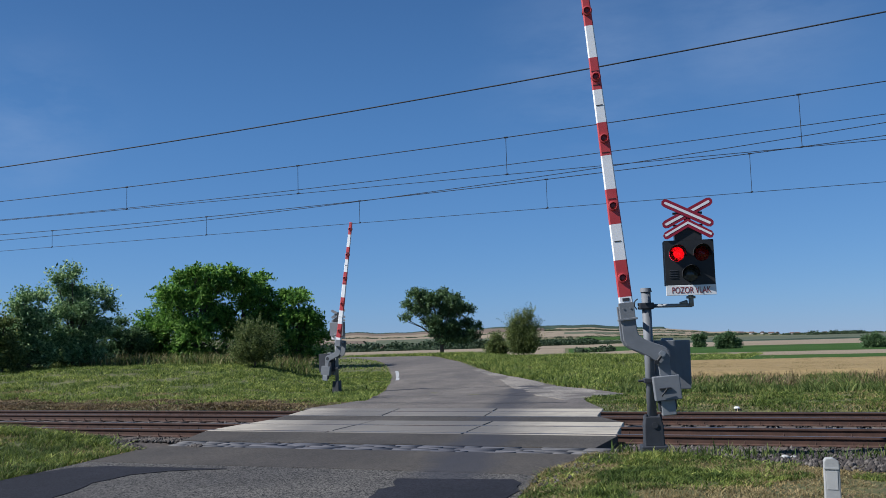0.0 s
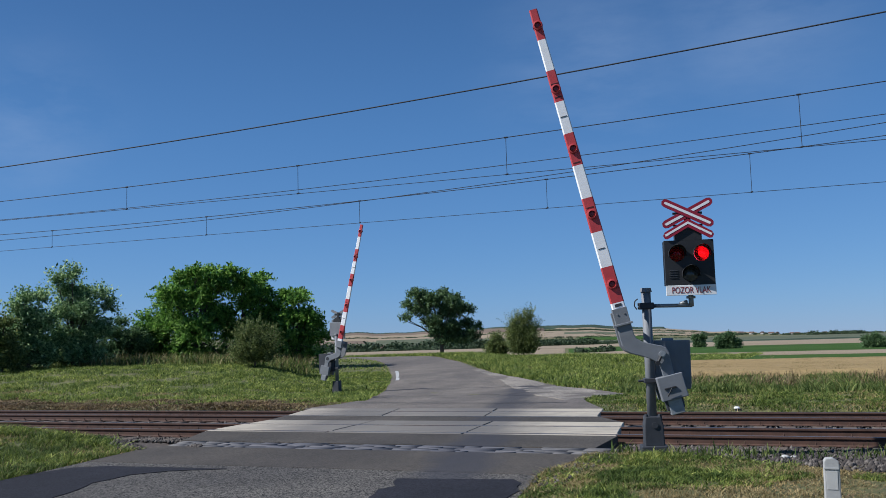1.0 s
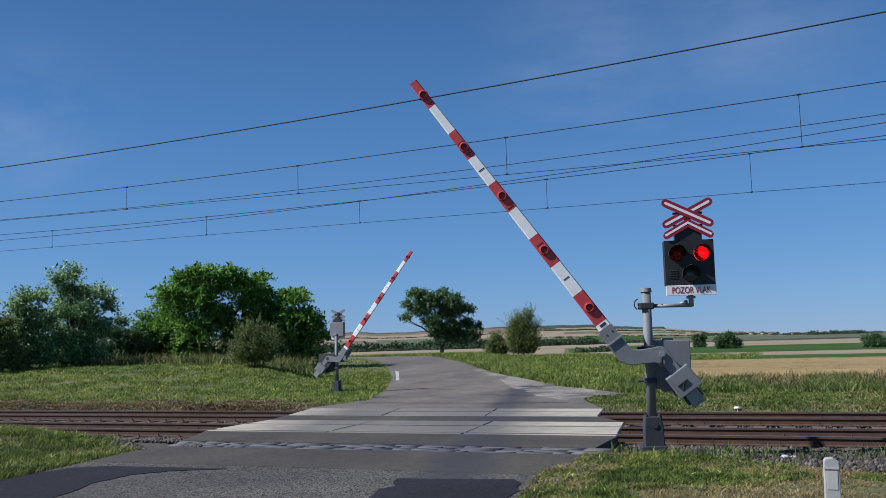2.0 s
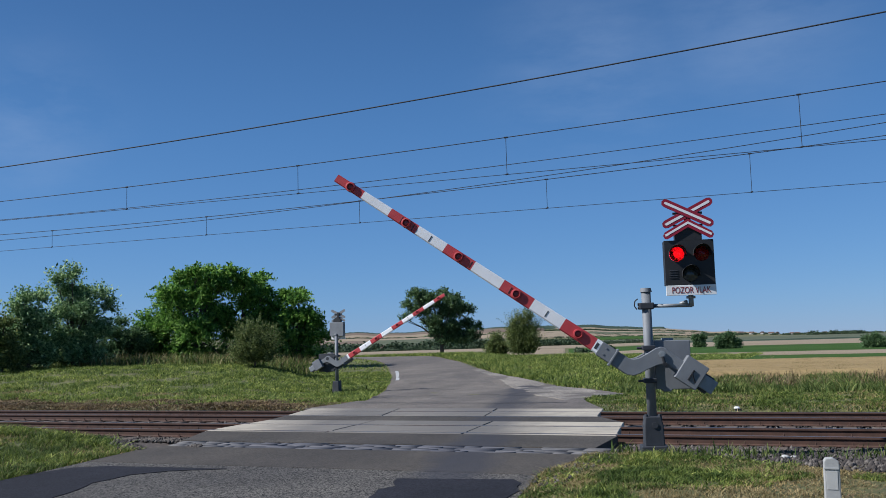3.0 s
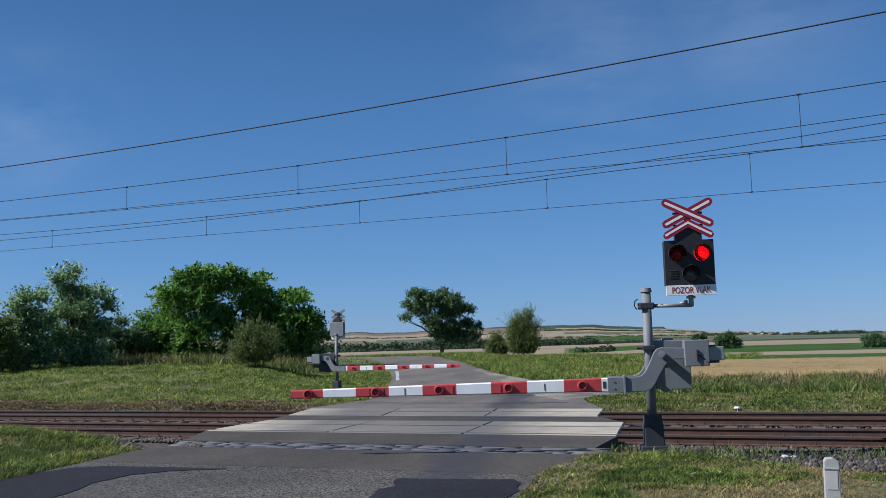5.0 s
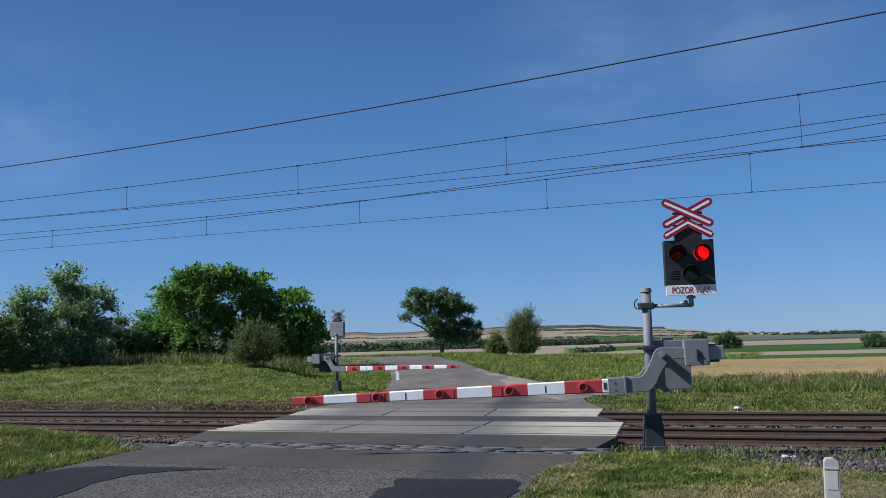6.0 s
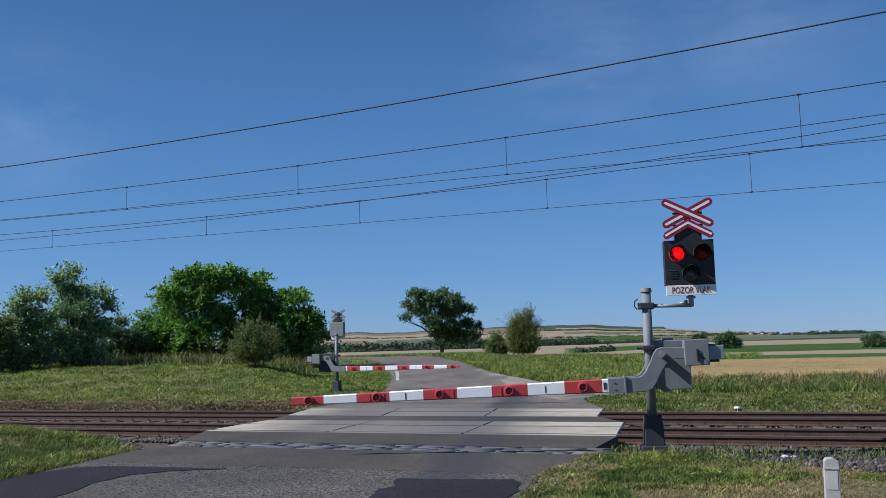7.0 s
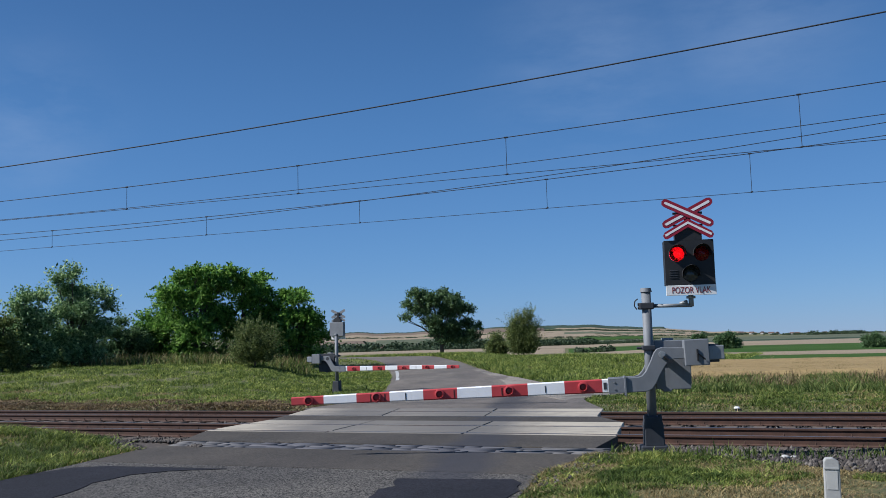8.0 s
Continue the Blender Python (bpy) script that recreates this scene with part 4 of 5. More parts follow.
NEAR_ANGLES = [(0, 85.2), (0.4, 85.1), (0.5, 84.8), (0.6, 84.2), (0.7, 83.0), (0.8, 81.5), (0.9, 79.4), (1.0, 76.8), (1.25, 70.2), (1.5, 63.8), (1.7, 60.2), (2.2, 50.4),
               (2.8, 38.6), (3.0, 34.9), (3.5, 25.2), (4.0, 15.9), (4.5, 6.9), (4.7, 3.4), (4.9, 0.6), (5.05, -1.0), (5.2, -1.5), (8.0, -1.53)]
FAR_ANGLES = [(0, 82.3), (0.5, 82.2), (0.7, 81.2), (0.9, 79.0), (1.0, 77.3), (1.25, 70.5), (1.5, 63.1), (1.7, 58.7), (2.2, 47.6), (2.8, 34.1), (3.0, 29.3),
              (3.2, 24.9), (3.5, 18.6), (4.0, 7.9), (4.25, 5.8), (4.5, 4.4), (4.7, 2.5), (4.9, 0.9), (5.1, 0.0), (8.0, -0.1)]
BASE_NEAR, BASE_FAR = (-2.848, 15.607, 0.0), (-20.65, 36.73, -0.27)
barrier(pose(*BASE_NEAR, 0, 0, 16.8), "grey level crossing barrier with red and white boom beside the road", NEAR_ANGLES)
barrier(pose(*BASE_FAR, 0, 0, 184.5), "grey level crossing barrier seen from behind across the tracks", FAR_ANGLES, 0.17, 0.60)

# ---- warning signals ----
GLOW = []


def bar_outline(a, b, half):
    """A bar in the x-z plane with pointed round ends."""
    a, b = Vector(a), Vector(b)
    u = (b - a).normalized()
    n = Vector((-u.y, u.x))
    out = []
    for c, s in ((a, -1), (b, 1)):
        base = math.atan2(u.y * s, u.x * s)
        for k in range(-2, 3):
            ang = base + math.radians(45 * k)
            out.append((c.x + half * math.cos(ang), c.y + half * math.sin(ang)))
    return out


def disc(x, z, r, y0, y1, seg=28, r1=None):
    bm = bmesh.new()
    rod(bm, (x, y1, z), (x, y0, z), r, r1, seg)
    return bm


def panel_with_holes(x0, x1, z0, z1, holes, y0, y1):
    """A plate with round openings, made as a filled outline."""
    cu = bpy.data.curves.new("plate", "CURVE")
    cu.dimensions, cu.fill_mode, cu.extrude = "2D", "BOTH", abs(y1 - y0) / 2
    for pts in [[(x0, z0), (x1, z0), (x1, z1), (x0, z1)]] + [[(x + r * math.cos(t * math.tau / 32), z + r * math.sin(t * math.tau / 32)) for t in range(32)] for x, z, r in holes]:
        s = cu.splines.new("POLY")
        s.points.add(len(pts) - 1)
        for q, (a, c) in zip(s.points, pts):
            q.co = (a, c, 0, 1)
        s.use_cyclic_u = True
    ob = bpy.data.objects.new("plate", cu)
    scene.collection.objects.link(ob)
    dg = bpy.context.evaluated_depsgraph_get()
    me = bpy.data.meshes.new_from_object(ob.evaluated_get(dg))
    bpy.data.objects.remove(ob)
    me.transform(Matrix.Translation((0, (y0 + y1) / 2, 0)) @ Matrix.Rotation(radians(90), 4, "X"))
    return me


def lettering(text, size, mat, depth=0.002):
    cu = bpy.data.curves.new("letter", "FONT")
    cu.body, cu.size, cu.extrude, cu.align_x, cu.align_y = text, size, depth, "CENTER", "CENTER"
    ob = bpy.data.objects.new("letter", cu)
    scene.collection.objects.link(ob)
    dg = bpy.context.evaluated_depsgraph_get()
    me = bpy.data.meshes.new_from_object(ob.evaluated_get(dg))
    bpy.data.objects.remove(ob)
    me.transform(Matrix.Rotation(radians(90), 4, "X"))
    me.materials.clear()
    me.materials.append(mat)
    return me


def crossing_signal(m, label, offset, bracket=True):
    """Flashing-light head with St Andrew's cross; local x = offset is its middle."""
    g = thing("crossing_signal", label, "crossing signal", m, "crossing signals")
    yf = -0.20
    holes = [(-0.20, 3.19, 0.125), (0.20, 3.19, 0.125), (0.005, 2.85, 0.125)]
    me = panel_with_holes(-0.40, 0.40, 2.675, 3.42, holes, yf, yf + 0.012)
    me.materials.append(M_BLACK)
    house = part("front_plate", me, None, g, "black signal face plate")
    house.location.x = offset
    bm = bmesh.new()
    box(bm, -0.40, 0.40, yf + 0.10, yf + 0.24, 2.675, 3.42, 0.012)
    for a, b, c, d in ((-0.40, -0.385, 2.675, 3.42), (0.385, 0.40, 2.675, 3.42), (-0.385, 0.385, 2.675, 2.69), (-0.385, 0.385, 3.405, 3.42)):
        box(bm, a, b, yf + 0.014, yf + 0.10, c, d)
    back = part("housing", bm, M_BLACK if bracket else M_GREY, g, "black signal housing")
    back.location.x = offset
    for k, (x, z, r) in enumerate(holes):
        red = k < 2
        glass = smooth(part("lens", disc(offset + x, z, 0.122, yf - 0.012, yf + 0.004, 28, 0.115), M_LENS if red else M_LENS_DARK, house, "red lens" if red else "unlit dark lens"))
        glass.location.x = -offset
        if red:
            part("reflector", disc(x, z, 0.13, yf + 0.055, yf + 0.07), M_BACK_RED, house, "dull red reflector")
        bm = bmesh.new()
        ring = []
        for t in range(25):
            ang = radians(-15 + 210 * t / 24)
            ring.append([(x + rr * math.cos(ang), yy, z + rr * math.sin(ang)) for rr, yy in ((0.137, yf), (0.143, yf - 0.20 + 0.09 * abs(math.cos(ang))), (0.149, yf - 0.20 + 0.09 * abs(math.cos(ang))), (0.144, yf))])
        vs = [[bm.verts.new(c) for c in q] for q in ring]
        for a, b in zip(vs, vs[1:]):
            for i in range(4):
                bm.faces.new((a[i], a[(i + 1) % 4], b[(i + 1) % 4], b[i]))
        bmesh.ops.recalc_face_normals(bm, faces=bm.faces)
        part("hood", bm, M_BLACK, house, "black lens hood")
    for k in range(4):
        bm = bmesh.new()
        box(bm, -0.335, -0.20, yf - 0.010, yf, 2.79 + 0.04 * k, 2.803 + 0.04 * k, 0.002)
        part("vent_slat", bm, M_GREY_DARK, house)
    # plate with words under the lamps
    bm = bmesh.new()
    box(bm, -0.405, 0.405, yf - 0.012, yf + 0.012, 2.505, 2.672, 0.004)
    plate = part("sign_plate", bm, M_SIGNWHITE, g, "white enamel plate with red words")
    plate.location.x = offset
    part("lettering", lettering("POZOR VLAK", 0.148, M_SIGNRED), None, plate, "red words", pose(0, yf - 0.0135, 2.585) @ Matrix.Diagonal((0.70, 1, 1, 1)))
    # cross: grey metal backs with red faces and white bands
    for a, b in (((-0.35, 4.045), (0.35, 3.69)), ((-0.35, 3.69), (0.35, 4.045))):
        tilt = 0.014 if a[1] > 3.9 else 0.0
        arm = part("cross_arm", slab(bar_outline(a, b, 0.070), yf - 0.026 - tilt, yf - 0.018 - tilt), M_GREY, g, "cross arm with red border")
        arm.location.x = offset
        part("red_border", slab(bar_outline(a, b, 0.068), yf - 0.029 - tilt, yf - 0.027 - tilt), M_CRIMSON, arm, "red border")
        part("white_band", slab(bar_outline(a, b, 0.021), yf - 0.032 - tilt, yf - 0.0295 - tilt), M_WHITE, arm, "white reflective band")
    chev_o = [(-0.385, 3.445), (-0.415, 3.50), (-0.385, 3.555), (0, 3.775), (0.385, 3.555), (0.415, 3.50), (0.385, 3.445), (0.34, 3.44), (0, 3.632), (-0.34, 3.44)]
    chev = part("chevron", slab(chev_o, yf - 0.026, yf - 0.018), M_GREY, g, "chevron with red border")
    chev.location.x = offset
    part("red_border", slab([(x * 0.995, z) for x, z in chev_o], yf - 0.029, yf - 0.027), M_CRIMSON, chev, "red border")
    part("white_band", slab([(-0.368, 3.484), (-0.384, 3.518), (0, 3.726), (0.384, 3.518), (0.368, 3.484), (0, 3.687)], yf - 0.032, yf - 0.0295), M_WHITE, chev, "white reflective band")
    bm = slab([(-0.22, 3.40), (0.22, 3.40), (0.22, 3.56), (0.0, 3.70), (-0.22, 3.56)], yf + 0.0, yf + 0.16, 0.01)
    box(bm, -0.05, 0.05, yf - 0.016, yf + 0.03, 3.60, 3.95)
    box(bm, -0.24, 0.24, yf - 0.016, yf + 0.0, 3.845, 3.885)
    box(bm, -0.24, 0.24, yf - 0.016, yf + 0.0, 3.65, 3.68)
    hood = part("top_box", bm, M_BLACK, g, "black bracket box")
    hood.location.x = offset
    if bracket:
        bm = bmesh.new()
        rod(bm, (0.08, 0, 2.355), (offset + 0.03, 0, 2.345), 0.032, seg=16)
        rod(bm, (offset + 0.02, 0, 2.325), (offset + 0.02, 0, 2.52), 0.042, seg=14)
        rod(bm, (offset + 0.02, 0, 2.46), (offset + 0.02, 0, 2.50), 0.075, seg=14)
        rod(bm, (offset - 0.17, 0, 2.38), (offset - 0.04, 0, 2.40), 0.025, 0.04, seg=8)
        smooth(part("bracket", bm, M_GALV, g, "galvanised tubular bracket"))
        bm = bmesh.new()
        box(bm, -0.125, 0.115, -0.10, 0.10, 2.30, 2.41, 0.015)
        rod(bm, (-0.15, -0.05, 2.385), (-0.08, -0.05, 2.385), 0.025, seg=8)
        rod(bm, (-0.15, -0.05, 2.325), (-0.08, -0.05, 2.325), 0.025, seg=8)
        part("bracket_clamp", bm, M_GREY_DARK, g)
        # cable loop on the pole
        pts = [(-0.14, 0, 2.48), (-0.19, 0, 2.44), (-0.20, 0, 2.36), (-0.16, 0, 2.30)]
        bm = bmesh.new()
        for a, b in zip(pts, pts[1:]):
            rod(bm, a, b, 0.01, seg=6)
        part("cable_loop", bm, M_RUBBER, g)
    else:
        bm = bmesh.new()
        rod(bm, (0, 0, 2.40), (0, 0, 2.70), 0.06, seg=14)
        part("bracket", bm, M_GALV, g)
    glow = part("signal_lamp", disc(0, 0, 0.118, -0.006, 0.006), M_GLOW, g, "glowing red lamp behind the lens")
    GLOW.append((glow, offset, yf + 0.035, 3.19))
    return g


crossing_signal(pose(*BASE_NEAR, 0, 0, 16.8), "black flashing-light signal with red lamps and white red-edged cross", 0.715)
crossing_signal(pose(BASE_FAR[0], BASE_FAR[1], BASE_FAR[2] + 0.30, 0, 0, 184.5) @ Matrix.Diagonal((0.84, 0.84, 0.84, 1)), "grey-backed flashing-light signal on the far barrier pole", -0.03, False)


# ---- overhead line ----
def wire(name, label, y, coef, x0, x1, radius):
    a, b, c = coef
    cu = bpy.data.curves.new(name, "CURVE")
    cu.dimensions, cu.bevel_depth, cu.bevel_resolution = "3D", radius, 1
    s = cu.splines.new("POLY")
    xs = np.linspace(x0, x1, 60)
    s.points.add(len(xs) - 1)
    for p, x in zip(s.points, xs):
        xc = min(max(x, -32), 6)
        z = a * xc * xc + b * xc + c + (x - xc) * (2 * a * xc + b)
        p.co = (x, y, z, 1)
    cu.materials.append(M_WIRE)
    return tagged(new(name, cu), label, "wire", "overhead wires")


def overhead():
    wire("feeder_wire", "thick dark feeder cable above the near side of the line", 15.5, (0.00129, 0.05257, 6.68739), -60, 30, 0.0125)
    wire("feeder_wire", "dark feeder cable above the far side of the line", 26.0, (0.00119, 0.06271, 7.05463), -60, 30, 0.0105)
    wire("contact_wire", "thin second catenary wire between the tracks", 20.0, (0.00101, 0.03270, 6.05884), -60, 30, 0.008)
    for k, (y, mc, cc, drops) in enumerate(((18.6, (0.00093, 0.03397, 6.37368), (0.00006, -0.00805, 5.33876), (-21.8, -16.54, -11.42, -6.22, -0.31, 5.0)),
                                            (22.5, (0.00102, 0.03621, 6.09861), (-0.00001, -0.00673, 5.12112), (-28.9, -23.05, -17.0, -11.85, -6.48, -1.53, 4.0)))):
        wire("messenger_wire", "dark messenger wire carrying the contact wire", y, mc, -60, 30, 0.0095)
        wire("contact_wire", "thin copper contact wire above the track", y, cc, -60, 30, 0.007)
        for x in drops:
            bm = bmesh.new()
            top = mc[0] * x * x + mc[1] * x + mc[2]
            low = cc[0] * x * x + cc[1] * x + cc[2]
            rod(bm, (x, y, low), (x, y, top), 0.0065, seg=5)
            rod(bm, (x - 0.03, y, low), (x + 0.03, y, low + 0.01), 0.018, seg=5)
            rod(bm, (x - 0.04, y, top), (x + 0.04, y, top), 0.02, seg=5)
            tagged(part("dropper", bm, M_WIRE), "thin vertical dropper between the catenary wires", "wire", "droppers")


overhead()


# ---- trees ----
def spray_crown(rs, lobes, density, per, leaf, up, length, droop):
    """Leafy twigs growing out of rounded lobes: each twig carries a row of bent leaves on both sides."""
    n = np.array([max(14, int(density * r * r)) for *_, r in lobes])
    src = np.repeat(np.array(lobes, float), n, axis=0)
    m = len(src)
    d = rs.normal(size=(m, 3))
    d /= np.linalg.norm(d, axis=1, keepdims=True)
    d[:, 2] = np.where(d[:, 2] < -0.55, -d[:, 2] * 0.5, d[:, 2])
    lump = 1 + 0.34 * np.sin(7 * d[:, 0] + 4 * d[:, 2] + src[:, 0] * 3) * np.sin(6 * d[:, 1] - 3 * d[:, 2] + src[:, 2] * 2)
    shell = np.maximum(0.42 * src[:, 3], src[:, 3] - 0.5 * length)
    root = src[:, :3] + d * (shell * lump * rs.uniform(0.15, 1.0, m) ** 0.45)[:, None]
    axis = 0.8 * d + rs.normal(0, 0.45, (m, 3)) + np.array([0, 0, up])
    axis /= np.linalg.norm(axis, axis=1, keepdims=True)
    reach = length * rs.uniform(0.5, 1.5, m)
    side = np.cross(axis, rs.normal(size=(m, 3)))
    side /= np.linalg.norm(side, axis=1, keepdims=True)
    t = (np.arange(per) + 0.6) / per
    way = np.where(np.arange(per) % 2 == 0, 1.0, -1.0)
    c = root[:, None] + axis[:, None] * (reach[:, None] * t)[..., None]
    c[..., 2] -= droop * reach[:, None] * t ** 2
    u = axis[:, None] * 0.7 + side[:, None] * way[None, :, None] + rs.normal(0, 0.3, (m, per, 3))
    u = (u / np.linalg.norm(u, axis=2, keepdims=True)).reshape(-1, 3)
    c = c.reshape(-1, 3)
    k = len(c)
    nrm = np.cross(np.repeat(axis, per, 0), u) + rs.normal(0, 0.45, (k, 3)) + np.array([0, 0, 0.5])
    nrm -= u * (nrm * u).sum(1, keepdims=True)
    nrm /= np.linalg.norm(nrm, axis=1, keepdims=True)
    v = np.cross(nrm, u)
    s = (leaf * rs.uniform(0.6, 1.35, k))[:, None]
    quad = np.stack([c, c + u * s * 0.9 + v * s * 0.5 + nrm * s * 0.14, c + u * s * 2.0, c + u * s * 0.9 - v * s * 0.5 + nrm * s * 0.14], 1)
    i = 4 * np.arange(k)[:, None]
    return quad.reshape(-1, 3), np.concatenate([i + np.array([[0, 1, 2]]), i + np.array([[0, 2, 3]])])


def place(az, r):
    return (r * math.sin(radians(az)), r * math.cos(radians(az)))


def tree(name, label, az, dist, outline, mat, seed, leaf, up=0.5, length=0.5, density=420, per=9, droop=0.1, trunk=0.14, group="", fork=0.3, thick=0.7, skirt=0.55):
    """Tapered trunk, limbs to every lobe and leafy twigs. outline: across, up and radius of each lobe, from the foot."""
    rs = np.random.RandomState(seed)
    x, y = place(az, dist)
    ob = thing(name, label, "bush" if name == "bush" else "tree", pose(x, y, float(land(x, y)) - 0.05, 0, 0, -az), group)
    wide = max(abs(a) for a, _, _ in outline)
    lobes = [(a, rs.uniform(-thick, thick) * math.sqrt(max(0.1, 1 - (a / (wide + 0.4)) ** 2)) * wide * 0.8, b, r) for a, b, r in ((a, 0.955 * b, 0.96 * r) for a, b, r in outline)]
    if skirt:  # low growth round the foot
        lobes += [(wide * f, rs.uniform(-0.4, 0.4), skirt * 0.75, skirt * rs.uniform(0.8, 1.1)) for f in (-0.8, -0.4, 0.0, 0.4, 0.8)]
    # lobes at the back fill the crown's depth
    lobes += [(a * 0.8, -l * 0.9 + 0.3 * r, b * 0.92, r * 0.95) for a, l, b, r in lobes if r > 0.5 and abs(l) > 0.25]
    height = max(b + r for _, _, b, r in lobes)
    bm = bmesh.new()
    pts = [Vector((0, 0, 0)), Vector((0.05, 0.03, height * fork * 0.5)), Vector((0.02 * height * rs.uniform(-1, 1), 0, height * fork)), Vector((0.05 * height * rs.uniform(-1, 1), 0, height * 0.75))]
    rad = [trunk * 1.3, trunk, trunk * 0.8, trunk * 0.2]
    for i in range(3):
        rod(bm, pts[i], pts[i + 1], rad[i], rad[i + 1], 9)
    for a, l, b, r in lobes:
        start = pts[1].lerp(pts[2], rs.uniform(0.3, 1.0))
        goal = Vector((a, l, b))
        elbow = start.lerp(goal, 0.5) + Vector((0, 0, 0.05 * height))
        rod(bm, start, elbow, trunk * 0.42, trunk * 0.26, 7)
        rod(bm, elbow, goal, trunk * 0.26, trunk * 0.12, 6)
        for _ in range(4):
            tip = goal + Vector((rs.uniform(-1, 1), rs.uniform(-1, 1), rs.uniform(-0.4, 1))) * r * 0.8
            rod(bm, goal.lerp(elbow, 0.3), tip, trunk * 0.11, trunk * 0.03, 5)
    part("trunk", bm, M_BARK, ob, "brown bark trunk and limbs")
    v, t = spray_crown(rs, lobes, density, per, leaf, up, length, droop)
    part("crown", tri_mesh("crown", v, t, mat), None, ob)
    return ob


def trees():
    g1, g2 = "shrubby trees along the bank", "trees behind the far barrier"
    tree("tree", "tall greyish-green poplar-like tree on the grassy bank", -44.49, 59.5,
         [(-0.9, 5.2, 0.45), (-0.1, 5.5, 0.48), (-0.4, 4.5, 0.72), (0.5, 4.3, 0.68), (1.5, 4.3, 0.48), (1.9, 3.6, 0.5), (0.6, 3.1, 0.88), (-0.5, 3.1, 0.88), (-0.6, 1.6, 0.9), (0.6, 1.6, 0.9), (1.6, 2.1, 0.7), (0.0, 0.6, 0.65), (-0.9, 0.5, 0.45)],
         M_LEAF_SILVER, 11, 0.098, 1.0, 0.8, 310, 8, group=g1)
    tree("tree", "greyish-green shrubby tree on the grassy bank", -46.86, 58,
         [(-0.2, 4.0, 0.5), (0.6, 4.1, 0.44), (-0.6, 3.4, 0.5), (0.0, 2.9, 0.8), (0.8, 2.6, 0.68), (-0.8, 2.2, 0.75), (0.3, 1.5, 0.82), (-0.5, 0.9, 0.6), (1.0, 0.8, 0.6)],
         M_LEAF_SILVER, 12, 0.098, 1.0, 0.75, 310, 8, group=g1)
    tree("tree", "low olive-green shrubby tree at the bank's end", -48.29, 56,
         [(-0.7, 2.8, 0.6), (0.2, 2.7, 0.48), (0.0, 1.6, 0.75), (0.6, 1.1, 0.55), (-1.0, 1.6, 0.8)], M_LEAF_OLIVE, 13, 0.090, 0.7, 0.6, 300, 8, group=g1)
    # the shade on this hedge is put into its leaf colour, M_LEAF_DARK
    tree("tree", "dark low hedge tree in the shade", -41.89, 66,
         [(0.0, 2.9, 0.46), (-0.6, 2.1, 0.65), (0.7, 1.9, 0.65), (0.0, 1.1, 0.8), (1.3, 1.3, 0.73), (-1.0, 1.0, 0.7)], M_LEAF_DARK, 15, 0.095, 0.6, 0.6, 300, 8, group=g1)
    tree("tree", "smaller green leafy tree beside the hedge", -40.32, 67,
         [(-0.2, 3.1, 0.48), (0.7, 3.3, 0.48), (-0.6, 2.4, 0.5), (0.2, 2.2, 0.74), (-0.4, 1.2, 0.66), (0.8, 1.4, 0.66)], M_LEAF, 25, 0.105, 0.5, 0.7, 240, 10, group=g2)
    tree("tree", "broad bright green tree with feathery leaves behind the bank", -37.75, 66,
         [(-1.6, 4.6, 1.05), (-1.0, 5.9, 0.6), (-1.7, 2.7, 1.1), (0.0, 6.2, 0.72), (0.2, 4.4, 1.15), (0.0, 2.1, 1.3), (1.5, 5.6, 0.95), (1.7, 3.2, 1.15), (2.3, 6.3, 0.66), (-1.0, 0.9, 0.95), (1.0, 6.3, 0.52)],
         M_LEAF, 21, 0.115, 0.45, 0.9, 160, 12, 0.4, 0.2, g2)
    tree("tree", "bright green feathery-leaved tree with a rounded crown", -34.88, 67,
         [(-0.2, 5.7, 0.9), (0.4, 4.0, 1.15), (-0.5, 2.0, 1.2), (1.2, 6.1, 0.54), (1.3, 4.8, 0.76), (0.9, 2.8, 1.05), (1.7, 1.6, 1.05), (2.0, 3.7, 0.7), (2.4, 2.6, 0.8)], M_LEAF, 22, 0.115, 0.45, 0.9, 160, 12, 0.4, 0.2, g2)
    tree("tree", "green leafy tree at the edge of the thicket", -31.75, 66,
         [(-0.7, 4.7, 0.75), (0.2, 4.9, 0.6), (-0.4, 3.3, 1.0), (0.8, 3.3, 0.78), (1.4, 2.6, 0.62), (0.6, 1.7, 0.95), (-0.9, 1.8, 0.95), (1.9, 1.7, 0.46)], M_LEAF, 23, 0.115, 0.45, 0.85, 160, 12, 0.4, 0.16, g2)
    tree("bush", "olive-green bush of upright sprays in the tall grass", -34.28, 54,
         [(-0.6, 1.6, 0.42), (0.1, 1.9, 0.4), (0.8, 1.35, 0.4), (-0.1, 1.0, 0.62), (0.6, 0.7, 0.5), (-0.9, 0.7, 0.42)], M_LEAF_OLIVE, 31, 0.062, 1.3, 1.05, 420, 13, 0.15, 0.06)
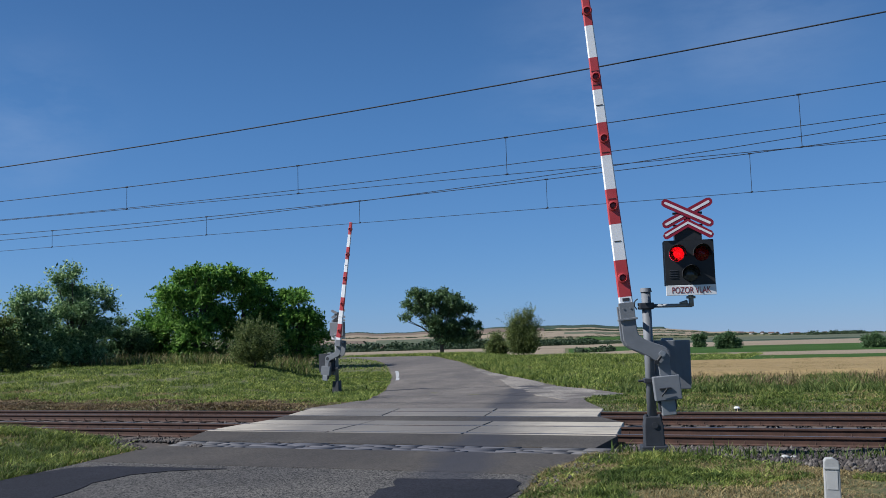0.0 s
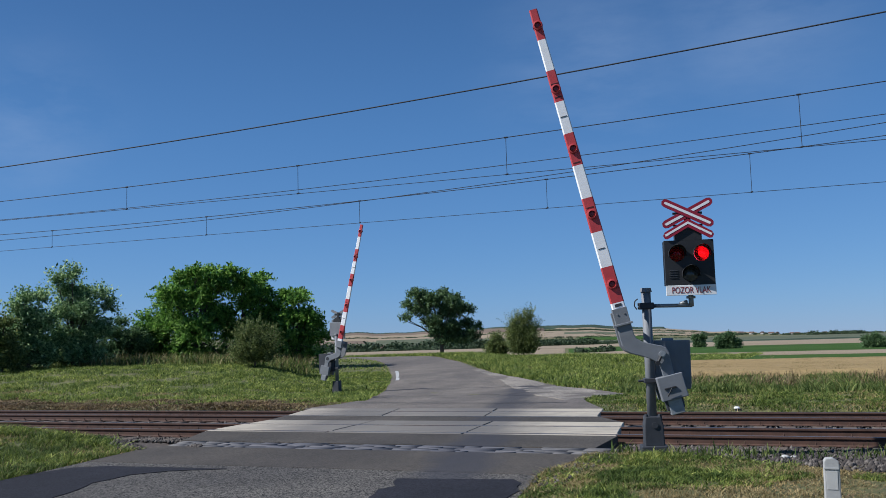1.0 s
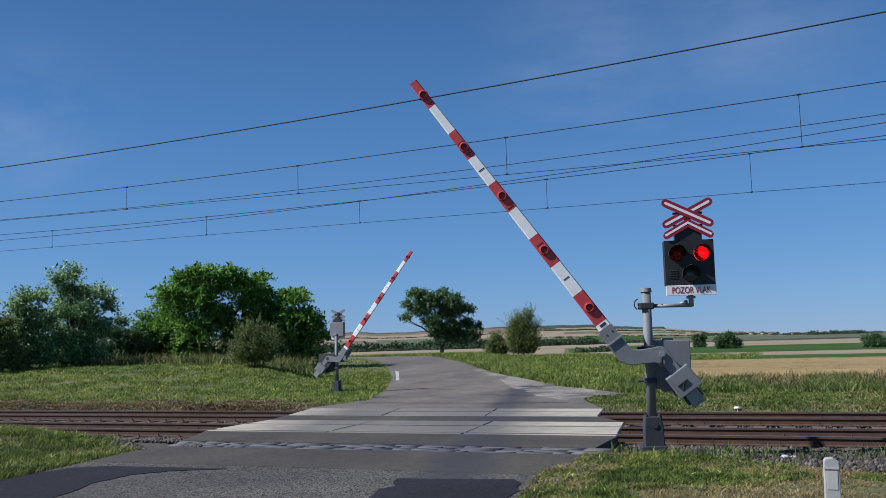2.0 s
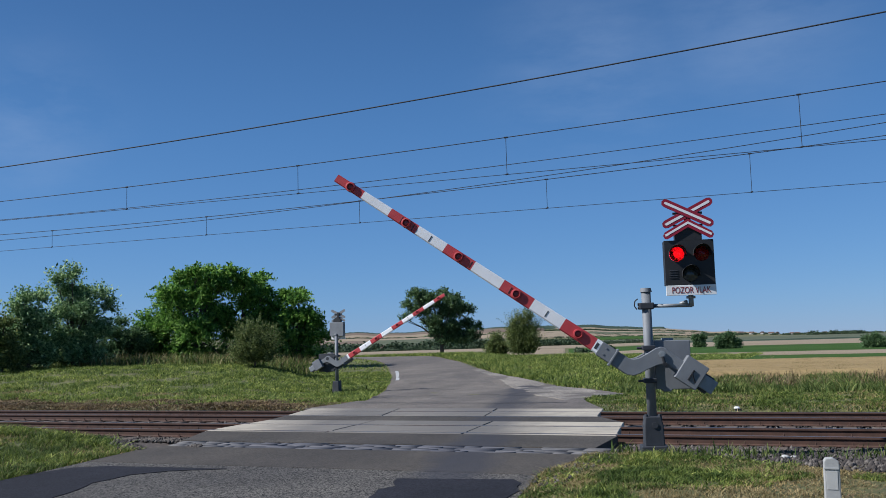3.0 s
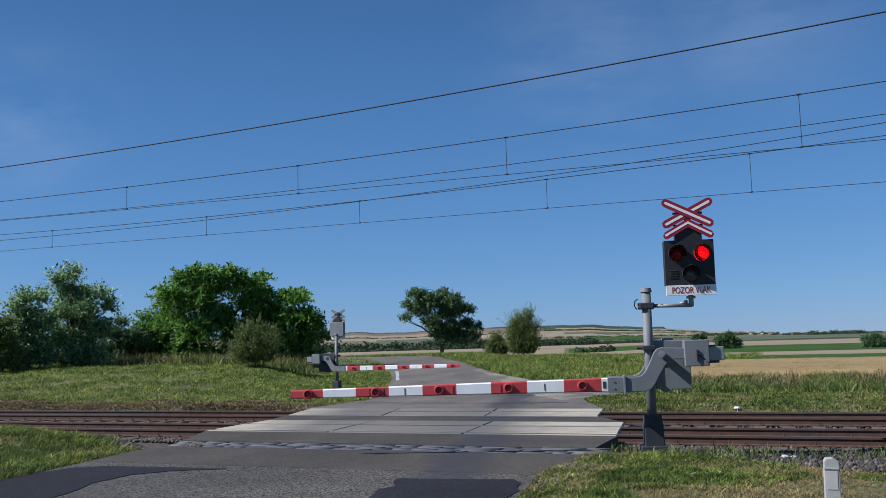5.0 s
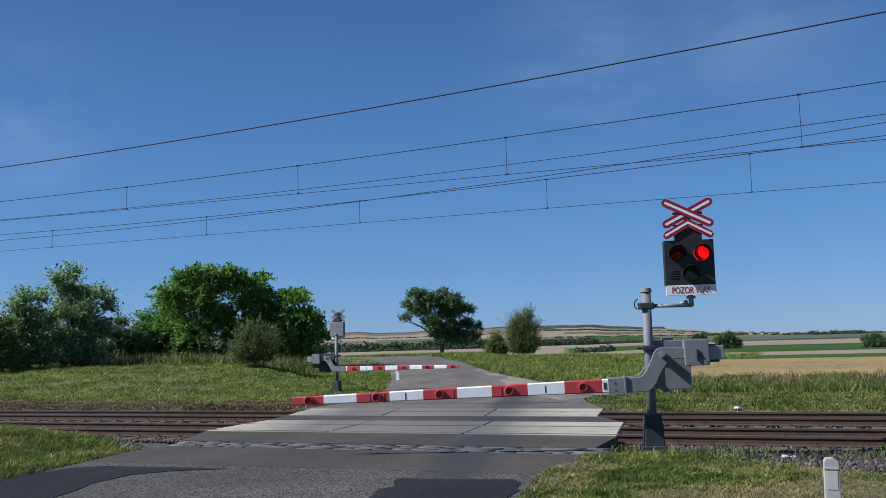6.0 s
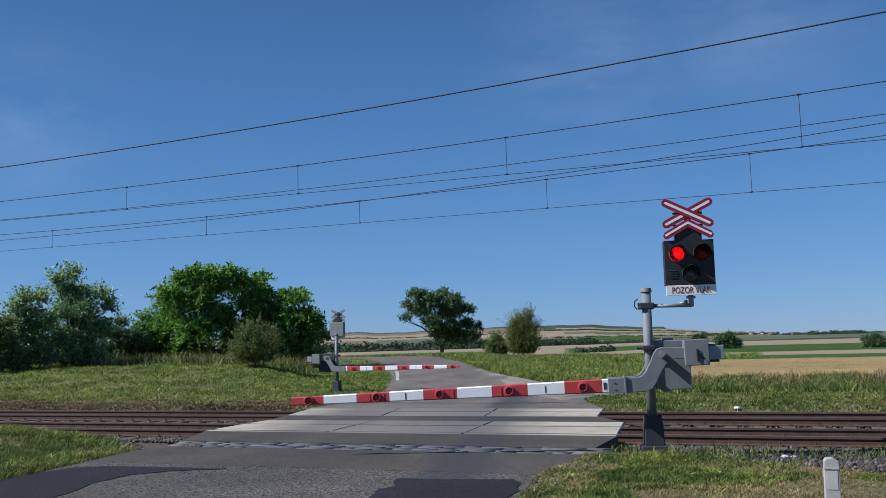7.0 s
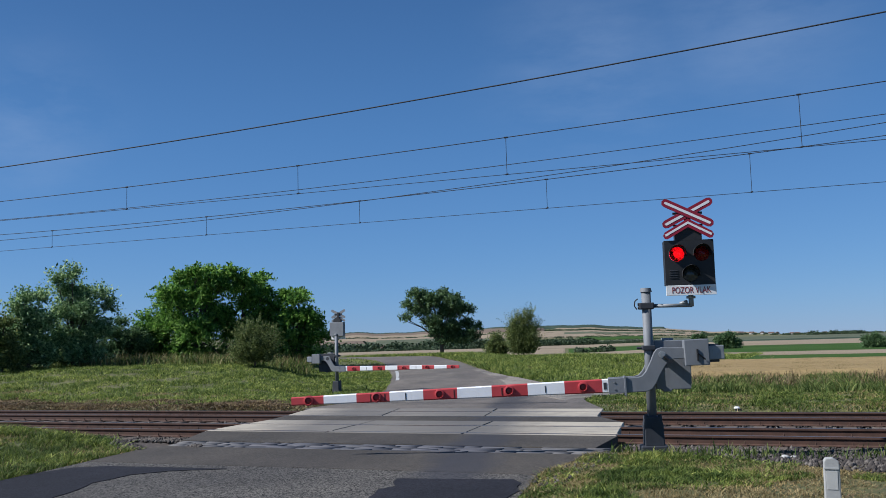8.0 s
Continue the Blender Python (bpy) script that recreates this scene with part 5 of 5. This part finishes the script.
    tree("tree", "lone dark-leaved roadside tree with an open crown", -22.9, 104,
         [(-2.8, 6.9, 0.8), (-3.7, 5.7, 0.62), (-2.2, 5.3, 0.85), (-3.7, 4.2, 0.42), (-4.4, 4.3, 0.3), (-1.8, 6.9, 0.68), (-0.9, 6.2, 0.92), (0.4, 7.0, 0.7), (1.6, 6.4, 0.8), (0.7, 4.9, 1.0), (2.3, 5.2, 0.85), (3.4, 4.9, 0.48), (-0.7, 3.7, 0.78),
          (1.2, 3.0, 0.9), (2.8, 3.3, 0.8), (4.1, 2.9, 0.52), (2.5, 1.7, 0.75), (0.5, 1.5, 0.5), (3.9, 1.8, 0.48), (-1.0, 2.3, 0.42), (-1.7, 3.7, 0.45), (-0.9, 3.0, 0.65), (0.1, 2.5, 0.65), (1.6, 2.0, 0.75), (3.2, 2.3, 0.65)],
         M_LEAF_DARK, 41, 0.125, 0.5, 0.7, 190, 9, 0.1, 0.20, "", 0.22, 0.5, 0.0)
    tree("bush", "olive-green roadside bush with upright twigs beyond the bend", -17.89, 88,
         [(0.1, 3.2, 0.42), (0.7, 3.7, 0.36), (-0.8, 3.0, 0.36), (0.0, 2.1, 0.7), (0.9, 2.3, 0.5), (-0.9, 1.7, 0.66), (0.7, 1.2, 0.65), (-0.3, 0.9, 0.6)], M_LEAF_OLIVE, 51, 0.078, 1.7, 1.25, 520, 12, 0.05, 0.09, skirt=0.7)
    tree("bush", "low olive-green roadside bush beside the taller one", -19.45, 90,
         [(0.0, 1.5, 0.62), (-0.6, 1.0, 0.44), (0.5, 0.8, 0.5), (-0.1, 0.6, 0.5)], M_LEAF_OLIVE, 52, 0.088, 0.9, 0.8, 320, 10, 0.05, 0.08)
    tree("tree", "rounded dark tree standing in the fields", -5.78, 140,
         [(-1.0, 1.3, 0.72), (0.3, 1.7, 0.8), (1.3, 0.8, 0.7), (-0.2, 0.6, 0.9), (0.8, 0.4, 0.6)], M_LEAF_DARK, 61, 0.12, 0.4, 0.5, 330, 9, 0.1, 0.16)
    tree("tree", "small dark tree standing in the fields", -7.39, 172,
         [(-0.5, 1.7, 0.7), (0.6, 1.8, 0.6), (0.0, 0.9, 0.84)], M_LEAF_DARK, 62, 0.13, 0.4, 0.5, 300, 9, 0.1, 0.14)
    tree("tree", "rounded dark tree at the edge of the green field", 2.13, 118,
         [(-0.7, 0.9, 0.58), (0.1, 1.1, 0.58), (0.8, 0.75, 0.5), (-0.2, 0.45, 0.58)], M_LEAF_DARK, 63, 0.11, 0.4, 0.45, 400, 9, 0.1, 0.14)


trees()


# ---- grass ----
NEAR_Y = [-14, 0, 10.2, 12.5, 14, 14.6, 17.5, 20.3, 21.9]
NEAR_L = [-6.5, -9.0, -11.45, -11.9, -12.2, -12.0, -13.3, -13.5, -13.9]
NEAR_R = [1.5, -0.9, -3.5, -3.9, -3.75, -3.8, -3.9, -4.3, -5.2]
ROAD_LY, ROAD_L, ROAD_RY, ROAD_R = NEAR_Y + FAR_LY, NEAR_L + FAR_LX, NEAR_Y + FAR_RY, NEAR_R + FAR_RX


def off_road(x, y, gap=0.0):
    return (x < np.interp(y, ROAD_LY, ROAD_L) - gap) | (x > np.interp(y, ROAD_RY, ROAD_R) + gap)


def patchy(x, y, s, k):
    """A smooth field from 0 to 1 for clumps and bare spots."""
    return 0.5 + 0.25 * (np.sin(x * s + 1.7 * k + 0.8 * np.sin(y * s * 0.7)) + np.sin(y * s * 1.3 + 2.3 * k + 0.9 * np.sin(x * s * 0.6 + k)))


def blades(name, label, mat, n, xr, yr, hr, width, seed, test, lean=0.45, bare=0.0, scale=1.1):
    rs = np.random.RandomState(seed)
    x, y = rs.uniform(*xr, n), rs.uniform(*yr, n)
    f = patchy(x, y, scale, seed) * 0.6 + patchy(x, y, scale * 3.3, seed + 3) * 0.4
    ok = test(x, y) & (f > bare + rs.uniform(-0.15, 0.15, n))
    x, y, f = x[ok], y[ok], f[ok]
    n = len(x)
    h = (hr[0] + (hr[1] - hr[0]) * f * rs.uniform(0.4, 1.2, n))
    z = land(x, y) - 0.01
    a = rs.uniform(0, 6.28, n)
    l = rs.uniform(0.1, lean * 2, n) * h
    b = a + rs.normal(1.57, 0.5, n)
    w = width * rs.uniform(0.6, 1.4, n)
    p = np.stack([x, y, z], -1)
    side = np.stack([np.cos(b), np.sin(b), 0 * b], -1) * w[:, None]
    out = np.stack([np.cos(a), np.sin(a), 0 * a], -1) * l[:, None]
    up = np.stack([0 * h, 0 * h, h], -1)
    mid = p + out * 0.35 + up * 0.62
    v = np.stack([p - side, p + side, mid - side * 0.8, mid + side * 0.8, p + out + up], 1).reshape(-1, 3)
    i = 5 * np.arange(n)[:, None]
    t = np.concatenate([i + np.array([[0, 1, 3]]), i + np.array([[0, 3, 2]]), i + np.array([[2, 3, 4]])])
    tagged(new(name, tri_mesh(name, v, t, mat)), label, "grass", "", "stuff")


def grass():
    verge = lambda x, y: off_road(x, y, 0.03) & (y < np.interp(x, [-2.2, -1.2, 0.3], [15.2, 14.75, 13.9]) + 0.2 * np.sin(x * 2.1) + 0.12 * np.sin(x * 7)) & ~((np.abs(x + 2.85) < 0.25) & (np.abs(y - 15.6) < 0.25))
    green = lambda x, y: verge(x, y) & (patchy(x, y, 1.1, 5) + 0.35 * patchy(x, y, 4.0, 2) < 0.98 - 0.42 * step(-1.4, 0.3, x))
    blades("verge_grass", "short mown green verge grass beside the signal", M_GRASS, 130000, (-4.0, 4.5), (8.5, 16.4), (0.012, 0.11), 0.0060, 1, green, 0.95, 0.30, 2.6)
    blades("dry_verge_grass", "dry straw-coloured stalks among the verge grass", M_DRY, 70000, (-4.0, 4.5), (8.5, 16.4), (0.01, 0.075), 0.0055, 2, verge, 1.6, 0.30, 1.9)
    blades("tall_weeds", "taller weeds round the barrier foot", M_TALL, 800, (-3.5, 1.0), (14.7, 15.9), (0.05, 0.30), 0.010, 3, lambda x, y: off_road(x, y, 0.1), 0.6, 0.50, 2.6)
    blades("broad_weeds", "low broad-leaved weeds in the mown verge", M_BANK, 20000, (-4.0, 4.5), (8.5, 16.0), (0.02, 0.11), 0.010, 33, green, 1.4, 0.40, 3.1)
    blades("dry_verge_grass", "dry yellow fringe of the verge along the asphalt", M_DRY, 16000, (-4.2, -2.4), (8.5, 15.4), (0.02, 0.12), 0.007, 41, lambda x, y: verge(x, y) & (x < np.interp(y, NEAR_Y, NEAR_R) + 0.75), 1.3, 0.25, 2.4)
    left = lambda x, y: off_road(x, y, 0.02) & (x < -11) & (y < np.minimum(16.2, 14.12 - 0.75 * (x + 12.3) + 0.2 * np.sin(x * 5)))
    blades("verge_grass", "lush green verge grass beside the near track", M_GRASS, 150000, (-27, -11.0), (8.0, 16.3), (0.02, 0.19), 0.0075, 4, left, 1.0, 0.24, 2.6)
    blades("dry_verge_grass", "dry stalks in the verge beside the near track", M_DRY, 20000, (-27, -11.0), (8.0, 16.3), (0.03, 0.15), 0.006, 5, left, 1.2, 0.45, 1.6)
    blades("broad_weeds", "clumps of broad-leaved weeds in the lush verge", M_BANK, 16000, (-27, -11.0), (8.0, 16.3), (0.04, 0.19), 0.010, 34, left, 1.2, 0.48, 1.9)
    bank = lambda x, y: off_road(x, y, 0.05) & (x < -12)
    blades("bank_grass", "green grass bank beyond the tracks", M_BANK, 240000, (-62, -14), (25.2, 52), (0.01, 0.24), 0.016, 6, lambda x, y: bank(x, y) & (y > 25.5 + 1.9 * patchy(x, y, 0.7, 8)), 1.2, 0.33, 1.7)
    blades("dry_bank_grass", "dry brown grass on the bank beyond the tracks", M_DRY, 80000, (-62, -14), (25.0, 42), (0.02, 0.11), 0.016, 7, lambda x, y: bank(x, y) & (y < 27.2 + 6 * patchy(x, y, 0.4, 2)), 1.5, 0.36, 0.9)
    blades("tall_grass", "tall seeding grass before the trees", M_TALL, 24000, (-62, -23), (42, 62), (0.1, 1.0), 0.024, 8, lambda x, y: bank(x, y) & (np.degrees(np.arctan2(x, y)) < -31) & (np.hypot(x, y) > 56 - 3 * patchy(x, y, 0.5, 1)), 0.7, 0.36, 1.6)
    blades("tall_dry_grass", "tall straw-coloured grass before the trees", M_DRY, 9000, (-62, -23), (42, 60), (0.2, 1.1), 0.016, 9, lambda x, y: bank(x, y) & (np.degrees(np.arctan2(x, y)) < -31) & (np.hypot(x, y) > 57 - 3 * patchy(x, y, 0.5, 1)), 0.35, 0.40, 0.8)
    blades("dead_bank_grass", "brown dead grass and soil beside the far track", M_DEAD, 90000, (-50, -13), (24.9, 31), (0.03, 0.15), 0.018, 21, lambda x, y: off_road(x, y, 0.05) & (x < -12) & (y < 26.3 + 3.4 * patchy(x, y, 0.33, 4) ** 2 + 1.0 * patchy(x, y, 3, 1)), 1.6, 0.15, 1.2)
    right = lambda x, y: off_road(x, y, 0.05) & (x > -30)
    blades("dead_verge_grass", "brown seed heads among the tall grass", M_DEAD, 14000, (-12, 30), (40, 51), (0.2, 0.62), 0.014, 22, lambda x, y: right(x, y) & (np.degrees(np.arctan2(x, y)) > -11), 0.5, 0.42, 1.4)
    blades("dead_verge_grass", "brown dead grass on the near verge", M_DEAD, 26000, (-4.0, 4.5), (8.5, 15.6), (0.005, 0.05), 0.007, 23, verge, 1.8, 0.34, 1.7)
    blades("verge_grass", "green grass strip beyond the tracks", M_GRASS, 170000, (-8, 22), (25.0, 39), (0.01, 0.16), 0.012, 10, right, 1.2, 0.24, 2.1)
    blades("dry_verge_grass", "dry stalks beyond the tracks", M_DRY, 46000, (-8, 22), (25.0, 40), (0.02, 0.14), 0.009, 11, right, 1.3, 0.40, 1.2)
    blades("tall_grass", "tall green and brown grass before the wheat", M_TALL, 140000, (-26, 30), (33, 51), (0.06, 0.55), 0.018, 12, lambda x, y: right(x, y) & (np.degrees(np.arctan2(x, y)) > -12), 0.6, 0.26, 1.5)
    blades("tall_dry_grass", "brown seeding grass before the wheat", M_DRY, 11000, (-12, 30), (41, 51), (0.14, 0.60), 0.012, 17, lambda x, y: right(x, y) & (np.degrees(np.arctan2(x, y)) > -10), 0.5, 0.34, 1.2)
    blades("tall_grass", "roadside grass along the bend", M_BANK, 150000, (-48, -6), (36, 90), (0.04, 0.44), 0.020, 13, lambda x, y: off_road(x, y, 0.25) & (x > np.interp(y, ROAD_RY, ROAD_R)), 1.1, 0.20, 1.3)
    blades("dry_verge_grass", "straw-coloured roadside grass along the bend", M_DRY, 12000, (-48, -4), (34, 90), (0.03, 0.22), 0.020, 14, lambda x, y: off_road(x, y, 0.05) & (x > np.interp(y, ROAD_RY, ROAD_R)), 0.8, 0.38, 0.9)
    blades("tall_grass", "grass on the inside of the road bend", M_BANK, 50000, (-60, -14), (34, 90), (0.03, 0.20), 0.028, 15, lambda x, y: off_road(x, y, 0.15) & (x < np.interp(y, ROAD_LY, ROAD_L)) & (x > -26 - 0.45 * (y - 36)), 1.0, 0.2, 1.2)
    blades("dry_verge_grass", "pale dry grass along the road edge", M_DRY, 16000, (-48, -5), (28, 86), (0.02, 0.12), 0.022, 31, lambda x, y: (x > np.interp(y, ROAD_RY, ROAD_R)) & (x < np.interp(y, ROAD_RY, ROAD_R) + 0.8), 1.3, 0.15, 1.2)
    blades("dry_verge_grass", "pale dry grass along the inner road edge", M_DRY, 9000, (-50, -13), (26, 86), (0.02, 0.12), 0.022, 32, lambda x, y: (x < np.interp(y, ROAD_LY, ROAD_L)) & (x > np.interp(y, ROAD_LY, ROAD_L) - 0.6), 1.3, 0.2, 1.2)
    blades("wheat_stalks", "dense ripe wheat stalks along the field edge", M_STALK, 110000, (-12, 34), (42, 67), (0.42, 0.58), 0.020, 16, lambda x, y: (np.hypot(x, y) > 49.8) & (np.hypot(x, y) < 66) & (np.degrees(np.arctan2(x, y)) > -9.5), 0.25, 0.0, 0.9)


grass()

# ---- small things ----
def small_things():
    # whitewashed marker stone in the verge
    x, y = -0.12, 11.3
    z = float(land(x, y))
    bm = slab([(-0.085, -0.15), (0.085, -0.15), (0.08, 0.43), (0.072, 0.475), (0.01, 0.515), (-0.065, 0.505), (-0.082, 0.47)], -0.075, 0.075, 0.012)
    ms = tagged(part("marker_stone", bm, M_CONC_POST), "whitewashed concrete marker stone with a recessed face", "marker stone")
    ms.matrix_basis = pose(x, y, z, 0, 1.0, 6) @ Matrix.Diagonal((1.0, 0.8, 0.97, 1))
    bm = bmesh.new()
    box(bm, -0.062, 0.055, -0.082, -0.0755, 0.16, 0.37, 0.002)
    part("raised_face", bm, M_CONC_POST, ms)
    bm = bmesh.new()
    box(bm, -0.085, 0.07, -0.088, -0.0755, 0.385, 0.405, 0.003)
    part("ledge", bm, M_CONC_POST, ms)
    # white-topped post beside the far track
    x, y = -2.42, 25.25
    z = float(land(x, y)) - 0.02
    t = thing("track_marker", "small white-capped dark stub beside the far track", "marker", pose(x, y, z))
    bm = bmesh.new()
    rod(bm, (0, 0, -0.05), (0, 0, 0.06), 0.055, 0.04, 10)
    part("stub", bm, M_BLACK, t)
    bm = bmesh.new()
    rod(bm, (0, 0, 0.06), (0, 0, 0.10), 0.085, 0.05, 12)
    part("cap", bm, M_WHITE, t, "white cap")
    # pale stones
    rs = np.random.RandomState(8)
    for x, y, k in ((-0.78, 14.95, 0.07), (-0.66, 14.98, 0.055), (-17.9, 26.4, 0.07), (-2.5, 19.6, 0.05)):
        bm = bmesh.new()
        bmesh.ops.create_icosphere(bm, subdivisions=2, radius=k)
        for v in bm.verts:
            v.co *= 1 + 0.3 * noise.noise(v.co * 14 + Vector((x, y, 0)))
            v.co.z *= 0.6
        tagged(part("pale_stone", bm, M_CONC_POST, None, "", pose(x, y, max(float(land(x, y)), -0.25) + k * 0.4, 0, 0, rs.uniform(0, 180))), "pale stone lying beside the track", "stone", "pale stones")
    # painted edge line on the far road
    fit_strip("edge_line", "short white painted line at the road edge", "road marking", [(-20.3, 42.0), (-22.7, 47.1), (-25.7, 53.2)], [(-20.12, 42.05), (-22.52, 47.15), (-25.52, 53.25)], M_EDGE, 0.052, 2)


small_things()

# ---- far village and road cracks ----
M_PLASTER = plain("pale_plaster", (0.36, 0.34, 0.31), 0.9, 0, 0.6, 0.15)
M_ROOF = plain("red_brown_roof", (0.10, 0.06, 0.045), 0.85, 0, 0.8, 0.3)
M_TAR = plain("dark_tar", (0.012, 0.012, 0.013), 0.7)


def house(az, r, w, d, h, turn):
    x, y = place(az, r)
    ob = thing("house", "small pale village house with a reddish roof far away", "house", pose(x, y, float(land(x, y)) - 0.2, 0, 0, turn), "far village houses")
    bm = bmesh.new()
    box(bm, -w / 2, w / 2, -d / 2, d / 2, 0, h)
    part("wall", bm, M_PLASTER, ob)
    part("roof", slab([(-w / 2 - 0.3, h), (w / 2 + 0.3, h), (0, h + w * 0.38)], -d / 2 - 0.3, d / 2 + 0.3), M_ROOF, ob, "reddish tiled roof")


def village():
    rs = np.random.RandomState(90)
    for k in range(6):
        house(-26.4 + 0.62 * k + rs.uniform(-0.15, 0.15), rs.uniform(640, 670), rs.uniform(4, 5), rs.uniform(5, 8), rs.uniform(1.6, 2.2), rs.uniform(0, 180))
    for k in range(10):
        house(-5.0 + 0.55 * k + rs.uniform(-0.2, 0.2), rs.uniform(1700, 1760), rs.uniform(5, 7), rs.uniform(6, 10), rs.uniform(2, 3), rs.uniform(0, 180))


village()


def crack(pts, width, seed):
    """A wandering tar-dark joint lying on the road."""
    rs = np.random.RandomState(seed)
    bm = bmesh.new()
    prev = None
    for (xa, ya), (xb, yb) in zip(pts, pts[1:]):
        n = 14
        for k in range(n + 1):
            f = k / n
            x, y = xa + (xb - xa) * f, ya + (yb - ya) * f + rs.normal(0, 0.035)
            z = max(float(land(x, y)), -0.045 if y < 28 else -9.0) + 0.051
            w = width * rs.uniform(0.3, 1.3)
            cur = (bm.verts.new((x, y - w, z)), bm.verts.new((x, y + w, z)))
            if prev:
                bm.faces.new((prev[0], cur[0], cur[1], prev[1]))
            prev = cur
    tagged(part("road_crack", bm, M_TAR), "dark tar-filled joint across the asphalt", "road crack", "road cracks", "structure")


crack([(-14.2, 26.6), (-10.5, 26.4), (-7.2, 26.2)], 0.07, 1)
crack([(-16.4, 31.6), (-12.0, 31.9), (-8.0, 31.5)], 0.05, 2)
crack([(-15.9, 30.8), (-13.6, 31.2)], 0.12, 3)

# ---- moving things ----
def motions():
    for arm, keys, dx, dy in BOOM:
        home = Matrix.Translation((0.168 + dx, -0.318 + dy, 1.552))
        walk(arm, [(t, home @ Matrix.Rotation(radians(a), 4, "Y")) for t, a in keys])
    # the lamp light changes sides about every 0.65 s
    flips = [0.50, 1.22, 1.87, 2.50, 3.12, 3.80, 4.43, 5.08, 5.72, 6.42, 7.04, 7.73]
    for glow, offset, y, z in GLOW:
        rows, side = [(0.0, pose(offset - 0.20, y, z))], -1
        for t in flips:
            rows += [(t - 0.05, pose(offset + 0.20 * side, y, z)), (t + 0.05, pose(offset - 0.20 * side, y, z))]
            side = -side
        rows.append((8.0, pose(offset + 0.20 * side, y, z)))
        walk(glow, rows)


motions()
